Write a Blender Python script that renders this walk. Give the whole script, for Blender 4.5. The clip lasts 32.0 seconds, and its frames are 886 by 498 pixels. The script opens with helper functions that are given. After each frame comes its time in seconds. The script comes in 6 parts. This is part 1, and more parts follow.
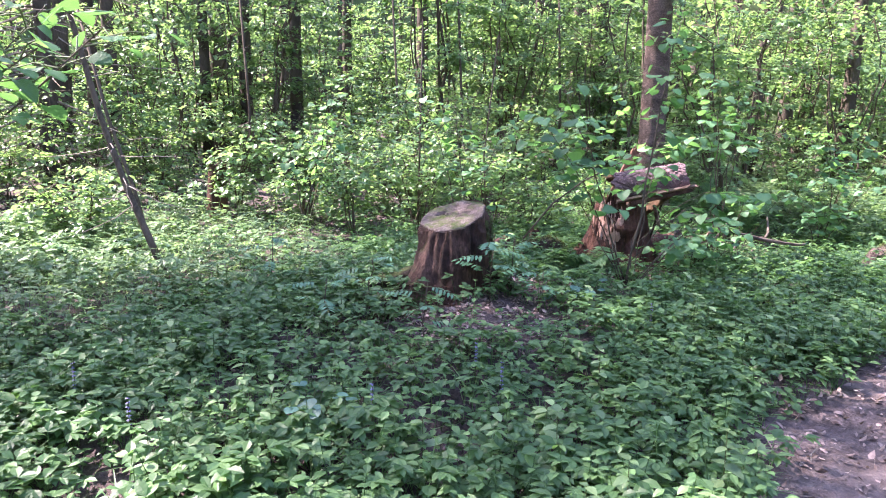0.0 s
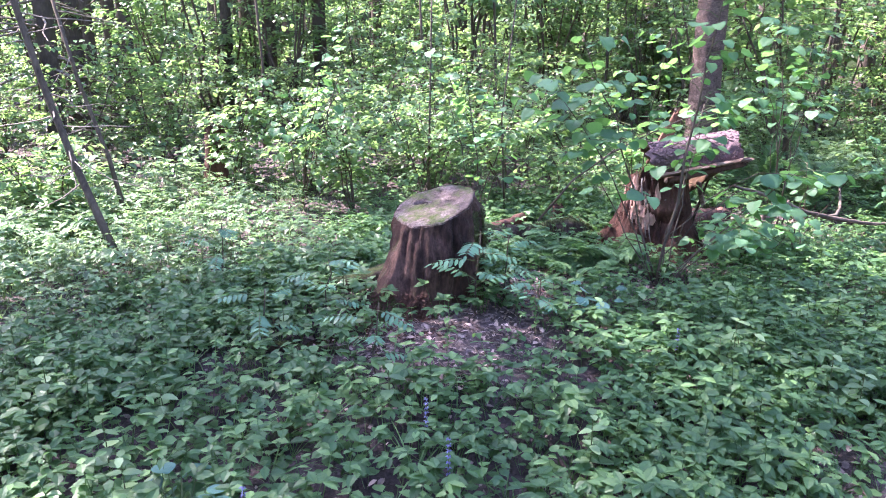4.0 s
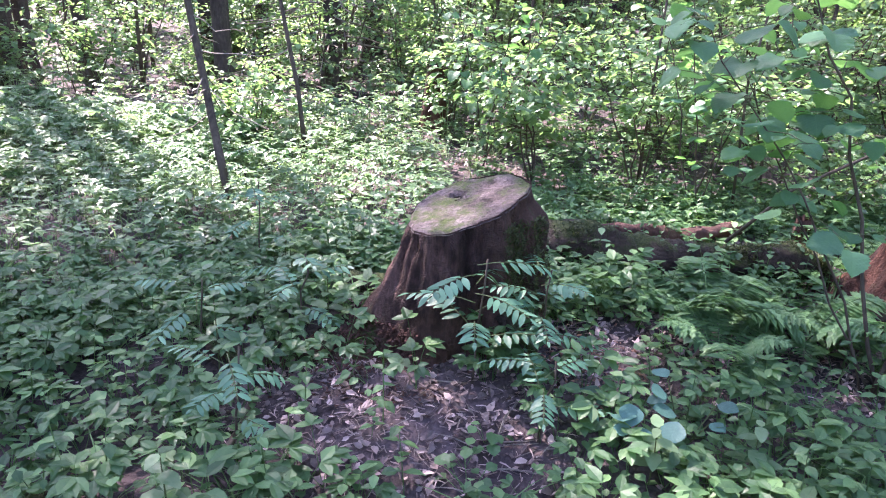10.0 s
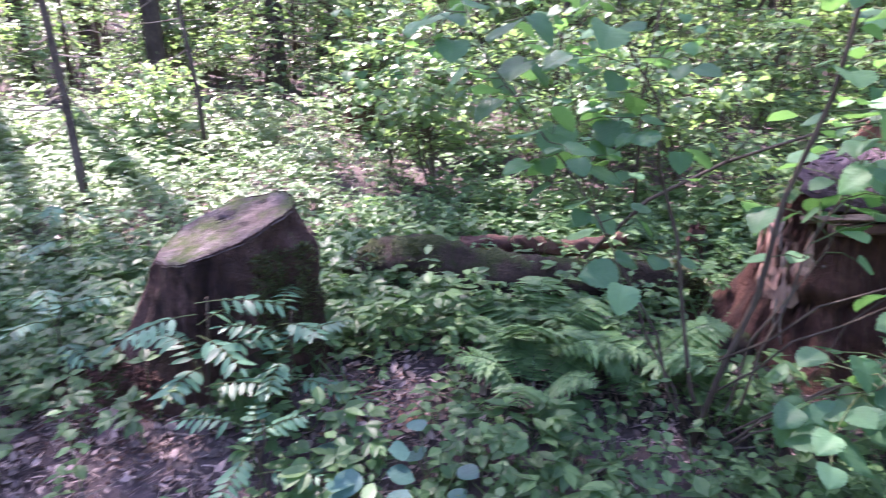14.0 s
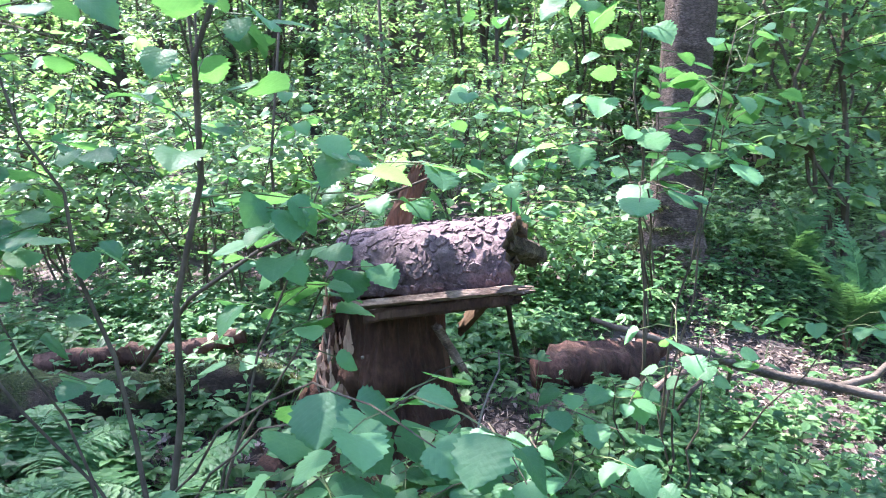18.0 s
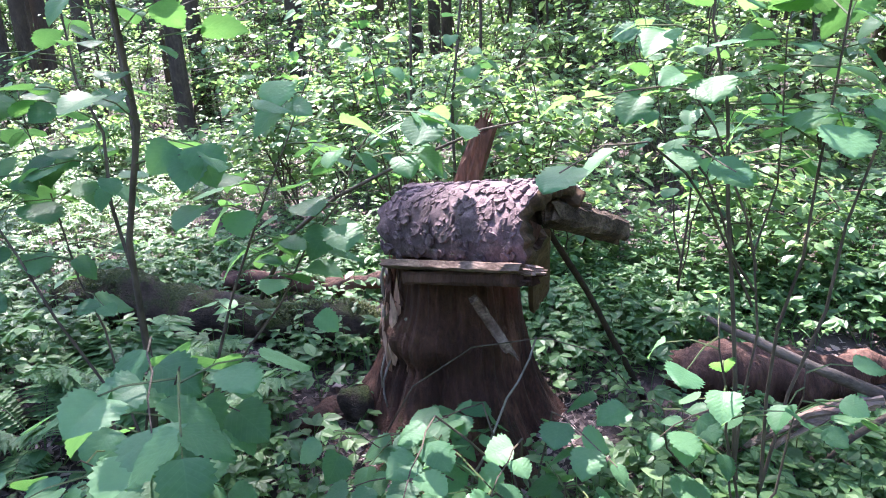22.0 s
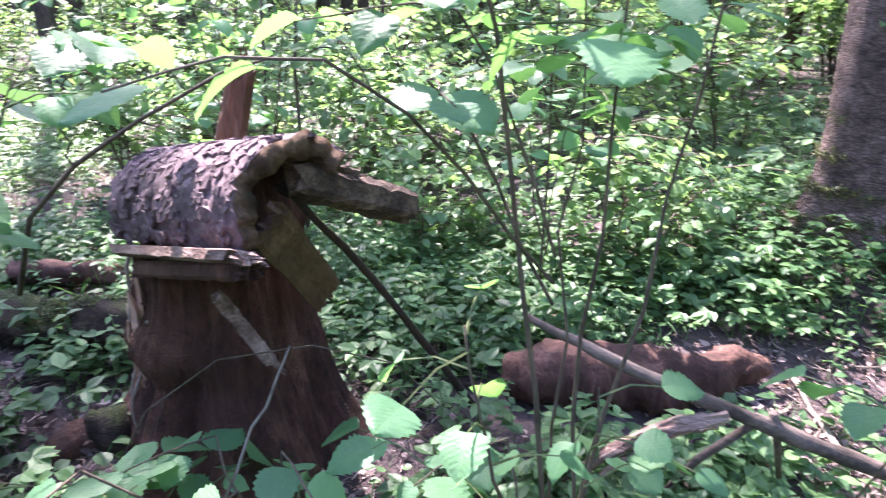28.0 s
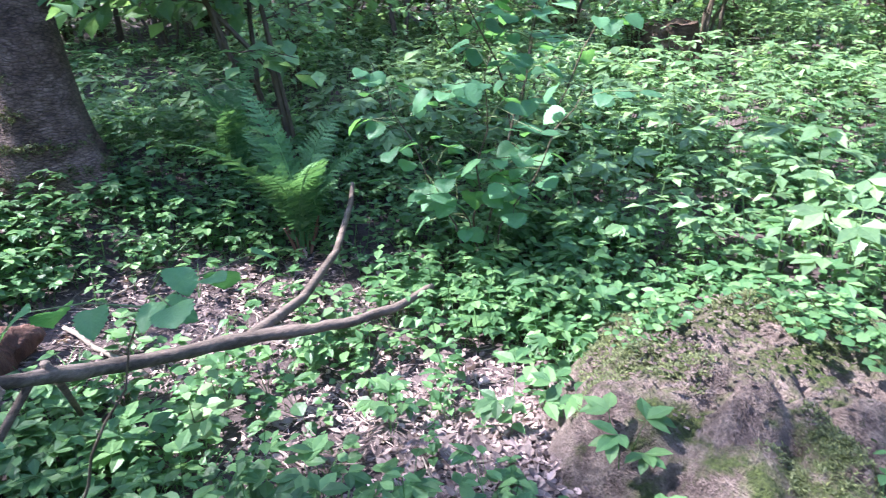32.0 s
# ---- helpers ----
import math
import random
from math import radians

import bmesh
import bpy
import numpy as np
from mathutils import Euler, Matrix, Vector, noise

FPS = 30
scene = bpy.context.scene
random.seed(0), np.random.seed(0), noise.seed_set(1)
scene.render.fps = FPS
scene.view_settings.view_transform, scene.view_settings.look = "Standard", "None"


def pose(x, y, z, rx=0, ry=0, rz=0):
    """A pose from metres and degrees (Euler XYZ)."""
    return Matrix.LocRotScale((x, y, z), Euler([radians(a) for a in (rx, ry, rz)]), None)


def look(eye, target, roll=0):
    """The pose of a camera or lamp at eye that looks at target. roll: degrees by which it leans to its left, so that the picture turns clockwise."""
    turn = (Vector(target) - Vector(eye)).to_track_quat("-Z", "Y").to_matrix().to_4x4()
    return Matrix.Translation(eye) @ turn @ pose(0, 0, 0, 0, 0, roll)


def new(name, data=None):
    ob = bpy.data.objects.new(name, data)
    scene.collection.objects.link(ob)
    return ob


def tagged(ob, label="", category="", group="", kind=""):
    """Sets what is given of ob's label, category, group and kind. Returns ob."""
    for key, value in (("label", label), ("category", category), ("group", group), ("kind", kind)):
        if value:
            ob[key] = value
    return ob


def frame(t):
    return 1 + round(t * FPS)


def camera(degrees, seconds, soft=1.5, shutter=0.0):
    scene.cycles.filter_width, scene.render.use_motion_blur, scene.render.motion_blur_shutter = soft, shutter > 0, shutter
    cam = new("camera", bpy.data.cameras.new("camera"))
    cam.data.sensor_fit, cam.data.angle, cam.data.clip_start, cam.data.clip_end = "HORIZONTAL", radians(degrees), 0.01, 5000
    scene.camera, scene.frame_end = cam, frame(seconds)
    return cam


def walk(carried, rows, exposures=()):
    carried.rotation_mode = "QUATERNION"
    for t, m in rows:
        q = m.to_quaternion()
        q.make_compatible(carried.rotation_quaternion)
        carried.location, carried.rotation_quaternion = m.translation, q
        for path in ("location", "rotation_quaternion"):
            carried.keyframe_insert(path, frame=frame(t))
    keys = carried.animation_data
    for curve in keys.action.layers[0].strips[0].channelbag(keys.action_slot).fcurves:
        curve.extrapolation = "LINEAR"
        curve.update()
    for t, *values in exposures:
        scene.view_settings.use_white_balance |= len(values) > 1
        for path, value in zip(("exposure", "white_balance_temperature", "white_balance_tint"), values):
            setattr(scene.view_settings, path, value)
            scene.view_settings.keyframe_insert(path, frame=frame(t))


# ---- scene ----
EXPOSURES = [(0, 2.81, 6610, 28), (2, 2.91, 6710, 26), (5, 3.11, 6060, 37), (7, 3.01, 6160, 39), (8.5, 2.89, 6240, 36), (10, 2.86, 6310, 33), (11, 2.96, 6280, 38), (12, 2.58, 6270, 36), (13, 2.33, 6260, 43), (14, 2.76, 6270, 41), (15, 2.96, 6220, 26), (18, 3.04, 5970, 12), (20, 2.94, 6020, 13), (22, 2.79, 6170, 22), (23, 2.91, 6220, 22), (24, 2.95, 6250, 21), (27, 3.08, 6270, 31), (28, 3.02, 6250, 30), (29, 2.96, 6220, 16), (30.5, 2.91, 5820, 25), (31, 2.91, 5670, 25), (32, 2.69, 5770, 16)]
SKY_STRENGTH = 0.142
# places on the plan: bumps of the ground, the trail, bare litter, and what stands in the way of herbs
HUMPS = [(0.1, -0.1, 1.5, 1.3, 0.16), (4.9, 2.1, 1.7, 1.6, -0.2), (3.9, 4.1, 0.95, 0.85, 0.3), (4.95, 1.0, 0.42, 0.4, 0.1)]
TRAIL, TRAIL_HALF = ((1.0, -3.35), (3.8, -1.35)), 0.84
BARE = [(0.0, -0.65, 0.55, 0.4), (0.62, -0.05, 0.3, 0.3), (4.2, 2.6, 0.8, 0.5), (4.6, 1.55, 0.55, 0.4), (2.2, 1.3, 0.6, 0.6), (1.45, 2.0, 0.4, 0.22), (0.85, 1.7, 0.5, 0.16), (-0.5, 0.27, 0.35, 0.14), (-1.6, 3.8, 0.6, 0.4), (0.95, 1.06, 0.6, 0.2), (4.62, 1.2, 0.5, 0.4), (4.85, 0.9, 0.5, 0.45), (1.25, 0.4, 0.45, 0.35)]
SOLID = [(0.04, 0.0, 0.34), (2.15, 1.42, 0.32), (5.4, 0.85, 0.52), (3.87, 3.85, 0.3), (2.98, 2.14, 0.26), (3.26, 2.38, 0.28), (3.52, 2.62, 0.24), (3.3, 2.12, 0.2)]
cam = camera(66.3, 32.0, soft=1.05, shutter=0.3)
PATH = [
    (0, (-1.17, -4.859, 1.501), (-0.72, -2.95, 1.107), 1.0),
    (0.5, (-1.123, -4.843, 1.504), (-0.726, -2.923, 1.109), 0.9),
    (1, (-1.052, -4.803, 1.494), (-0.674, -2.882, 1.082), 0.8),
    (1.5, (-1.014, -4.702, 1.493), (-0.592, -2.786, 1.107), 0.4),
    (2, (-0.961, -4.532, 1.491), (-0.521, -2.626, 1.078), 0.5),
    (2.5, (-0.868, -4.36, 1.486), (-0.456, -2.454, 1.042), 0.0),
    (4.5, (-0.345, -3.826, 1.629), (-0.141, -1.924, 1.044), 1.0),
    (5, (-0.176, -3.685, 1.628), (-0.079, -1.784, 1.014), 1.4),
    (5.5, (-0.047, -3.587, 1.613), (-0.008, -1.682, 1.005), 1.5),
    (6, (0.016, -3.462, 1.576), (-0.005, -1.565, 0.943), 1.2),
    (6.5, (0.074, -3.323, 1.569), (0.025, -1.43, 0.926), 1.7),
    (7, (0.162, -3.196, 1.561), (0.015, -1.319, 0.885), 1.1),
    (7.5, (0.323, -3.093, 1.575), (0.097, -1.22, 0.912), 2.1),
    (8, (0.427, -2.992, 1.568), (0.164, -1.134, 0.876), 2.3),
    (8.5, (0.49, -2.828, 1.552), (0.189, -0.963, 0.895), 2.7),
    (9, (0.551, -2.698, 1.541), (0.209, -0.854, 0.846), 2.0),
    (9.5, (0.679, -2.595, 1.529), (0.194, -0.787, 0.825), 1.8),
    (10, (0.854, -2.502, 1.542), (0.211, -0.747, 0.832), 2.0),
    (10.5, (0.934, -2.435, 1.535), (0.26, -0.705, 0.791), 1.0),
    (11, (0.984, -2.297, 1.52), (0.154, -0.631, 0.789), 1.2),
    (11.5, (1.023, -2.195, 1.529), (0.173, -0.545, 0.785), 1.6),
    (12, (1.104, -2.137, 1.544), (0.135, -0.523, 0.866), 0.0),
    (12.5, (1.252, -2.097, 1.561), (0.149, -0.565, 0.898), 0.0),
    (13, (1.412, -2.059, 1.573), (0.287, -0.559, 0.877), 0.1),
    (13.5, (1.472, -1.993, 1.557), (0.512, -0.387, 0.85), -0.6),
    (14, (1.541, -1.862, 1.55), (0.888, -0.114, 0.831), 1.2),
    (14.5, (1.616, -1.746, 1.562), (1.346, 0.125, 0.909), 1.9),
    (15, (1.735, -1.674, 1.555), (1.6, 0.224, 0.938), 1.9),
    (15.5, (1.885, -1.628, 1.561), (1.874, 0.284, 0.973), 2.8),
    (17.5, (2.461, -1.285, 1.59), (2.462, 0.629, 1.009), 2.0),
    (18, (2.629, -1.199, 1.533), (2.449, 0.73, 1.037), 0.5),
    (18.5, (2.782, -1.12, 1.518), (2.507, 0.778, 0.95), 1.5),
    (19, (2.824, -1.101, 1.534), (2.542, 0.799, 0.975), 1.3),
    (19.5, (2.962, -1.019, 1.521), (2.547, 0.861, 0.981), -1.2),
    (20, (3.063, -0.903, 1.513), (2.56, 0.944, 0.933), -1.1),
    (20.5, (3.155, -0.809, 1.511), (2.494, 0.995, 0.954), -1.2),
    (21, (3.279, -0.706, 1.507), (2.426, 0.999, 0.901), -1.9),
    (21.5, (3.402, -0.654, 1.5), (2.386, 0.955, 0.885), -1.3),
    (22, (3.479, -0.609, 1.498), (2.408, 0.957, 0.865), -2.0),
    (22.5, (3.501, -0.512, 1.482), (2.406, 1.034, 0.841), -2.1),
    (23, (3.498, -0.379, 1.48), (2.337, 1.111, 0.823), -1.3),
    (23.5, (3.512, -0.272, 1.463), (2.303, 1.178, 0.803), -2.7),
    (24, (3.55, -0.156, 1.419), (2.264, 1.232, 0.771), -1.9),
    (24.5, (3.569, -0.067, 1.387), (2.3, 1.336, 0.738), -0.7),
    (26.5, (3.631, 0.072, 1.329), (2.305, 1.45, 0.741), -0.6),
    (27, (3.626, 0.077, 1.326), (2.35, 1.487, 0.706), -0.3),
    (27.5, (3.621, 0.068, 1.321), (2.454, 1.563, 0.685), -0.2),
    (28, (3.643, 0.06, 1.311), (2.732, 1.707, 0.637), -0.5),
    (28.5, (3.658, 0.038, 1.308), (3.016, 1.804, 0.624), -0.8),
    (29, (3.676, 0.011, 1.307), (3.286, 1.851, 0.625), -1.9),
    (29.5, (3.692, -0.015, 1.307), (3.524, 1.858, 0.627), -2.3),
    (30, (3.713, -0.04, 1.31), (3.795, 1.84, 0.632), -2.3),
    (30.5, (3.739, -0.064, 1.313), (4.063, 1.779, 0.608), -2.5),
    (31, (3.753, -0.072, 1.3), (4.325, 1.691, 0.546), -3.0),
    (31.5, (3.767, -0.079, 1.296), (4.555, 1.585, 0.517), -2.9),
    (32, (3.78, -0.095, 1.288), (4.724, 1.463, 0.461), -3.1),
]
walk(cam, [(t, look(eye, target, roll)) for t, eye, target, roll in PATH], EXPOSURES)

# ---------------------------------------------------------------- world and sun
SUN_TO = Vector((-0.62, 0.42, 1.0)).normalized()
world = bpy.data.worlds.new("sky")
world.use_nodes = True
scene.world = world
wn, wl = world.node_tree.nodes, world.node_tree.links
sky = wn.new("ShaderNodeTexSky")
sky.sky_type = "NISHITA"
sky.sun_disc = False
sky.sun_elevation = math.asin(SUN_TO.z)
sky.sun_rotation = math.atan2(SUN_TO.x, SUN_TO.y)
wl.new(sky.outputs[0], wn["Background"].inputs[0])
wn["Background"].inputs[1].default_value = SKY_STRENGTH

sun = new("sun", bpy.data.lights.new("sun", "SUN"))
sun.data.energy = 5.0
sun.data.angle = radians(0.5)
sun.data.color = (1.0, 0.95, 0.86)
sun.matrix_world = look(SUN_TO * 40, (0, 0, 0))


# ---------------------------------------------------------------- materials
def shader(name):
    mat = bpy.data.materials.new(name)
    mat.use_nodes = True
    tree = mat.node_tree
    tree.nodes.clear()
    out = tree.nodes.new("ShaderNodeOutputMaterial")
    return mat, tree.nodes, tree.links, out


def ramp(nodes, links, fac, stops):
    node = nodes.new("ShaderNodeValToRGB")
    el = node.color_ramp.elements
    while len(el) < len(stops):
        el.new(0.5)
    for e, (p, c) in zip(el, stops):
        e.position, e.color = p, (*c, 1)
    links.new(fac, node.inputs[0])
    return node.outputs[0]


def noise_tex(nodes, links, scale, detail=4.0, rough=0.6, stretch=(1, 1, 1)):
    coord = nodes.new("ShaderNodeTexCoord")
    mapping = nodes.new("ShaderNodeMapping")
    mapping.inputs["Scale"].default_value = stretch
    links.new(coord.outputs["Object"], mapping.inputs[0])
    tex = nodes.new("ShaderNodeTexNoise")
    tex.inputs["Scale"].default_value = scale
    tex.inputs["Detail"].default_value = detail
    tex.inputs["Roughness"].default_value = rough
    links.new(mapping.outputs[0], tex.inputs["Vector"])
    return tex.outputs[0]


def mixed(nodes, links, fac, a, b, kind="MIX"):
    node = nodes.new("ShaderNodeMix")
    node.data_type, node.blend_type = "RGBA", kind
    for sock, v in ((node.inputs[0], fac), (node.inputs[6], a), (node.inputs[7], b)):
        if isinstance(v, (int, float)):
            sock.default_value = v
        elif isinstance(v, tuple):
            sock.default_value = (*v, 1)
        else:
            links.new(v, sock)
    return node.outputs[2]


def maths(nodes, links, op, a, b=None):
    node = nodes.new("ShaderNodeMath")
    node.operation = op
    for sock, v in zip(node.inputs, (a, b)):
        if isinstance(v, (int, float)):
            sock.default_value = v
        elif v is not None:
            links.new(v, sock)
    return node.outputs[0]


def leaf_material(name, dark, mid, light, through_col, lit=0.42, rough=0.42, veins=0.0, gloss=0.7):
    """A thin leaf: waxy top, light shining through; every leaf has its own tone."""
    mat, n, l, out = shader(name)
    geo, info = n.new("ShaderNodeNewGeometry"), n.new("ShaderNodeObjectInfo")
    tone = maths(n, l, "FRACT", maths(n, l, "ADD", geo.outputs["Random Per Island"], info.outputs["Random"]))
    col = ramp(n, l, tone, [(0.0, tuple(0.6 * v for v in dark)), (0.45, mid), (0.8, light), (1.0, tuple(1.8 * v for v in light))])
    big = noise_tex(n, l, 1.3, 3)
    col = mixed(n, l, maths(n, l, "MULTIPLY", big, 0.55), col, dark)
    fine = noise_tex(n, l, 70, 3)
    col = mixed(n, l, 0.25, col, ramp(n, l, fine, [(0.3, dark), (0.7, light)]))
    rib = None
    if veins:
        # side veins run forward from the midrib at a slant
        coord, sep = n.new("ShaderNodeTexCoord"), n.new("ShaderNodeSeparateXYZ")
        l.new(coord.outputs["Object"], sep.inputs[0])
        side = maths(n, l, "ABSOLUTE", sep.outputs[1])
        slant = maths(n, l, "SUBTRACT", sep.outputs[0], maths(n, l, "MULTIPLY", side, 0.8))
        wave = maths(n, l, "ABSOLUTE", maths(n, l, "SINE", maths(n, l, "MULTIPLY", slant, veins)))
        rib = maths(n, l, "MINIMUM", wave, maths(n, l, "MULTIPLY", side, 160.0))
        pale = ramp(n, l, rib, [(0.0, (1, 1, 1)), (0.28, (0, 0, 0))])
        col = mixed(n, l, maths(n, l, "MULTIPLY", pale, 0.2), col, tuple(1.25 * v for v in light))
    bsdf = n.new("ShaderNodeBsdfPrincipled")
    l.new(col, bsdf.inputs["Base Color"])
    bsdf.inputs["Roughness"].default_value = rough
    bsdf.inputs["Specular IOR Level"].default_value = gloss
    bump = n.new("ShaderNodeBump")
    bump.inputs["Strength"].default_value = 0.3 if veins else 0.25
    bump.inputs["Distance"].default_value = 0.004
    l.new(maths(n, l, "ADD", noise_tex(n, l, 140, 2), maths(n, l, "MULTIPLY", rib, 0.22)) if veins else noise_tex(n, l, 140, 2), bump.inputs["Height"])
    l.new(bump.outputs[0], bsdf.inputs["Normal"])
    tl = n.new("ShaderNodeBsdfTranslucent")
    l.new(mixed(n, l, 0.45, through_col, mixed(n, l, 1.0, col, (2.1, 2.15, 1.4), "MULTIPLY")), tl.inputs[0])
    mix = n.new("ShaderNodeMixShader")
    mix.inputs[0].default_value = lit
    l.new(bsdf.outputs[0], mix.inputs[1])
    l.new(tl.outputs[0], mix.inputs[2])
    l.new(mix.outputs[0], out.inputs[0])
    return mat


def rough_material(name, stops, scale, stretch=(1, 1, 1), bump=0.6, depth=0.02, rough=0.85, fine=60, moss=0.0, crack=None, spec=0.3, contrast=0.6):
    """Bark, wood, earth: coarse tone, fine grain, cracks, and moss on what faces up."""
    mat, n, l, out = shader(name)
    base = noise_tex(n, l, scale, 6, 0.65, stretch)
    col = ramp(n, l, base, stops)
    grain = noise_tex(n, l, fine, 4, 0.7, stretch)
    col = mixed(n, l, contrast, col, ramp(n, l, grain, [(0.3, (0.15, 0.15, 0.15)), (0.68, (1.15, 1.15, 1.15))]), "MULTIPLY")
    patch = noise_tex(n, l, scale * 0.22, 3, 0.5)
    col = mixed(n, l, ramp(n, l, patch, [(0.42, (0, 0, 0)), (0.75, (0.55, 0.55, 0.55))]), col, stops[-1][1])
    height = maths(n, l, "ADD", base, maths(n, l, "MULTIPLY", grain, 0.35))
    if crack:
        coord, mp = n.new("ShaderNodeTexCoord"), n.new("ShaderNodeMapping")
        mp.inputs["Scale"].default_value = crack[1]
        l.new(coord.outputs["Object"], mp.inputs[0])
        vor = n.new("ShaderNodeTexVoronoi")
        vor.feature = "DISTANCE_TO_EDGE"
        vor.inputs["Scale"].default_value = crack[0]
        l.new(mp.outputs[0], vor.inputs["Vector"])
        gap = ramp(n, l, vor.outputs["Distance"], [(0.0, (0.35, 0.35, 0.35)), (0.13, (1, 1, 1))])
        col = mixed(n, l, 0.8, col, gap, "MULTIPLY")
        height = maths(n, l, "ADD", height, maths(n, l, "MULTIPLY", gap, 0.5))
    if moss:
        geo = n.new("ShaderNodeNewGeometry")
        sep = n.new("ShaderNodeSeparateXYZ")
        l.new(geo.outputs["Normal"], sep.inputs[0])
        up = maths(n, l, "MULTIPLY", maths(n, l, "ADD", maths(n, l, "MULTIPLY", sep.outputs[2], 0.6), 0.55), noise_tex(n, l, 5, 5, 0.65))
        cover = ramp(n, l, up, [(0.52 - moss * 0.4, (0, 0, 0)), (0.66 - moss * 0.4, (1, 1, 1))])
        green = ramp(n, l, noise_tex(n, l, 90, 4), [(0.3, (0.02, 0.03, 0.008)), (0.7, (0.085, 0.105, 0.028))])
        col = mixed(n, l, cover, col, green)
        height = maths(n, l, "ADD", height, maths(n, l, "MULTIPLY", noise_tex(n, l, 160, 3), 0.5))
    bsdf = n.new("ShaderNodeBsdfPrincipled")
    l.new(col, bsdf.inputs["Base Color"])
    bsdf.inputs["Roughness"].default_value = rough
    bsdf.inputs["Specular IOR Level"].default_value = spec
    bmp = n.new("ShaderNodeBump")
    bmp.inputs["Strength"].default_value = bump
    bmp.inputs["Distance"].default_value = depth
    l.new(height, bmp.inputs["Height"])
    l.new(bmp.outputs[0], bsdf.inputs["Normal"])
    l.new(bsdf.outputs[0], out.inputs[0])
    return mat


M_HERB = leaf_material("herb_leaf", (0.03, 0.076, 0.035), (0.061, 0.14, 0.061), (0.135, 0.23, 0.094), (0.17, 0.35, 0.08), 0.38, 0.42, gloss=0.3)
# paler copy of the herb leaf, with sunlight put into its colour
M_HERB_LIT = leaf_material("sunlit_herb_leaf", (0.06, 0.115, 0.06), (0.115, 0.2, 0.1), (0.21, 0.3, 0.15), (0.27, 0.4, 0.16), 0.43, 0.33, gloss=0.35)
M_HAZEL = leaf_material("hazel_leaf", (0.045, 0.12, 0.068), (0.075, 0.185, 0.1), (0.13, 0.25, 0.125), (0.2, 0.44, 0.07), 0.45, 0.5, veins=260.0, gloss=0.35)
M_SHRUB = leaf_material("shrub_leaf", (0.05, 0.112, 0.055), (0.1, 0.195, 0.09), (0.19, 0.29, 0.125), (0.27, 0.42, 0.13), 0.43, 0.34, gloss=0.35)
M_CROWN = leaf_material("crown_leaf", (0.04, 0.1, 0.03), (0.06, 0.16, 0.04), (0.1, 0.22, 0.05), (0.16, 0.32, 0.05), 0.35, gloss=0.35)
M_FERN = leaf_material("fern_leaf", (0.045, 0.115, 0.045), (0.075, 0.17, 0.068), (0.14, 0.24, 0.1), (0.14, 0.29, 0.09), 0.3, 0.5, gloss=0.35)
M_ROWAN = leaf_material("rowan_leaf", (0.05, 0.135, 0.085), (0.08, 0.195, 0.12), (0.13, 0.255, 0.15), (0.14, 0.34, 0.12), 0.33, 0.42, gloss=0.35)
M_BLUE = leaf_material("blue_green_leaf", (0.04, 0.1, 0.08), (0.06, 0.15, 0.12), (0.1, 0.21, 0.17), (0.1, 0.28, 0.17), 0.25, 0.45, veins=260.0, gloss=0.4)
M_FLOWER = leaf_material("bugle_flower", (0.06, 0.06, 0.17), (0.1, 0.1, 0.25), (0.2, 0.19, 0.34), (0.16, 0.15, 0.34), 0.2)
M_MOSS = leaf_material("moss_tuft", (0.03, 0.04, 0.012), (0.06, 0.075, 0.022), (0.12, 0.135, 0.045), (0.11, 0.13, 0.03), 0.2, 0.7)
M_LITTER = leaf_material("dead_leaf", (0.06, 0.037, 0.039), (0.135, 0.088, 0.082), (0.4, 0.29, 0.27), (0.2, 0.12, 0.1), 0.1, 0.75)
M_STEM = rough_material("green_stem", [(0.3, (0.06, 0.1, 0.03)), (0.7, (0.12, 0.14, 0.06))], 20, rough=0.6, bump=0.1)
M_TWIG = rough_material("twig_bark", [(0.3, (0.045, 0.032, 0.024)), (0.7, (0.14, 0.105, 0.08))], 25, (1, 1, 0.3), bump=0.4, depth=0.003)
M_DRY = rough_material("dry_twig", [(0.3, (0.13, 0.1, 0.085)), (0.7, (0.29, 0.24, 0.21))], 25, bump=0.3, depth=0.003)
M_SOIL = rough_material("forest_soil", [(0.3, (0.034, 0.024, 0.025)), (0.5, (0.065, 0.045, 0.048)), (0.7, (0.125, 0.09, 0.093))], 5, bump=1.0, depth=0.035, fine=45, rough=0.95, contrast=0.8)
M_TRAIL = rough_material("trail_earth", [(0.3, (0.05, 0.034, 0.036)), (0.5, (0.11, 0.079, 0.08)), (0.7, (0.21, 0.16, 0.16))], 14, bump=1.0, depth=0.03, fine=70, rough=0.95, contrast=0.85)
M_BARK = rough_material("spruce_bark", [(0.3, (0.055, 0.035, 0.03)), (0.5, (0.16, 0.103, 0.09)), (0.72, (0.28, 0.195, 0.175))], 9, (1, 1, 1.6), bump=1.0, depth=0.02, fine=38, crack=(30, (1, 1, 2.4)), moss=0.12, contrast=0.7)
M_BARK_FAR = rough_material("far_bark", [(0.3, (0.03, 0.022, 0.018)), (0.5, (0.068, 0.05, 0.041)), (0.72, (0.15, 0.118, 0.1))], 5, (1, 1, 0.4), bump=0.8, depth=0.03, fine=35)
M_STUMP = rough_material("old_stump_wood", [(0.28, (0.016, 0.008, 0.007)), (0.5, (0.075, 0.036, 0.03)), (0.72, (0.22, 0.12, 0.1))], 7, (1, 1, 0.4), bump=1.0, depth=0.05, fine=55, moss=0.2, contrast=0.75)
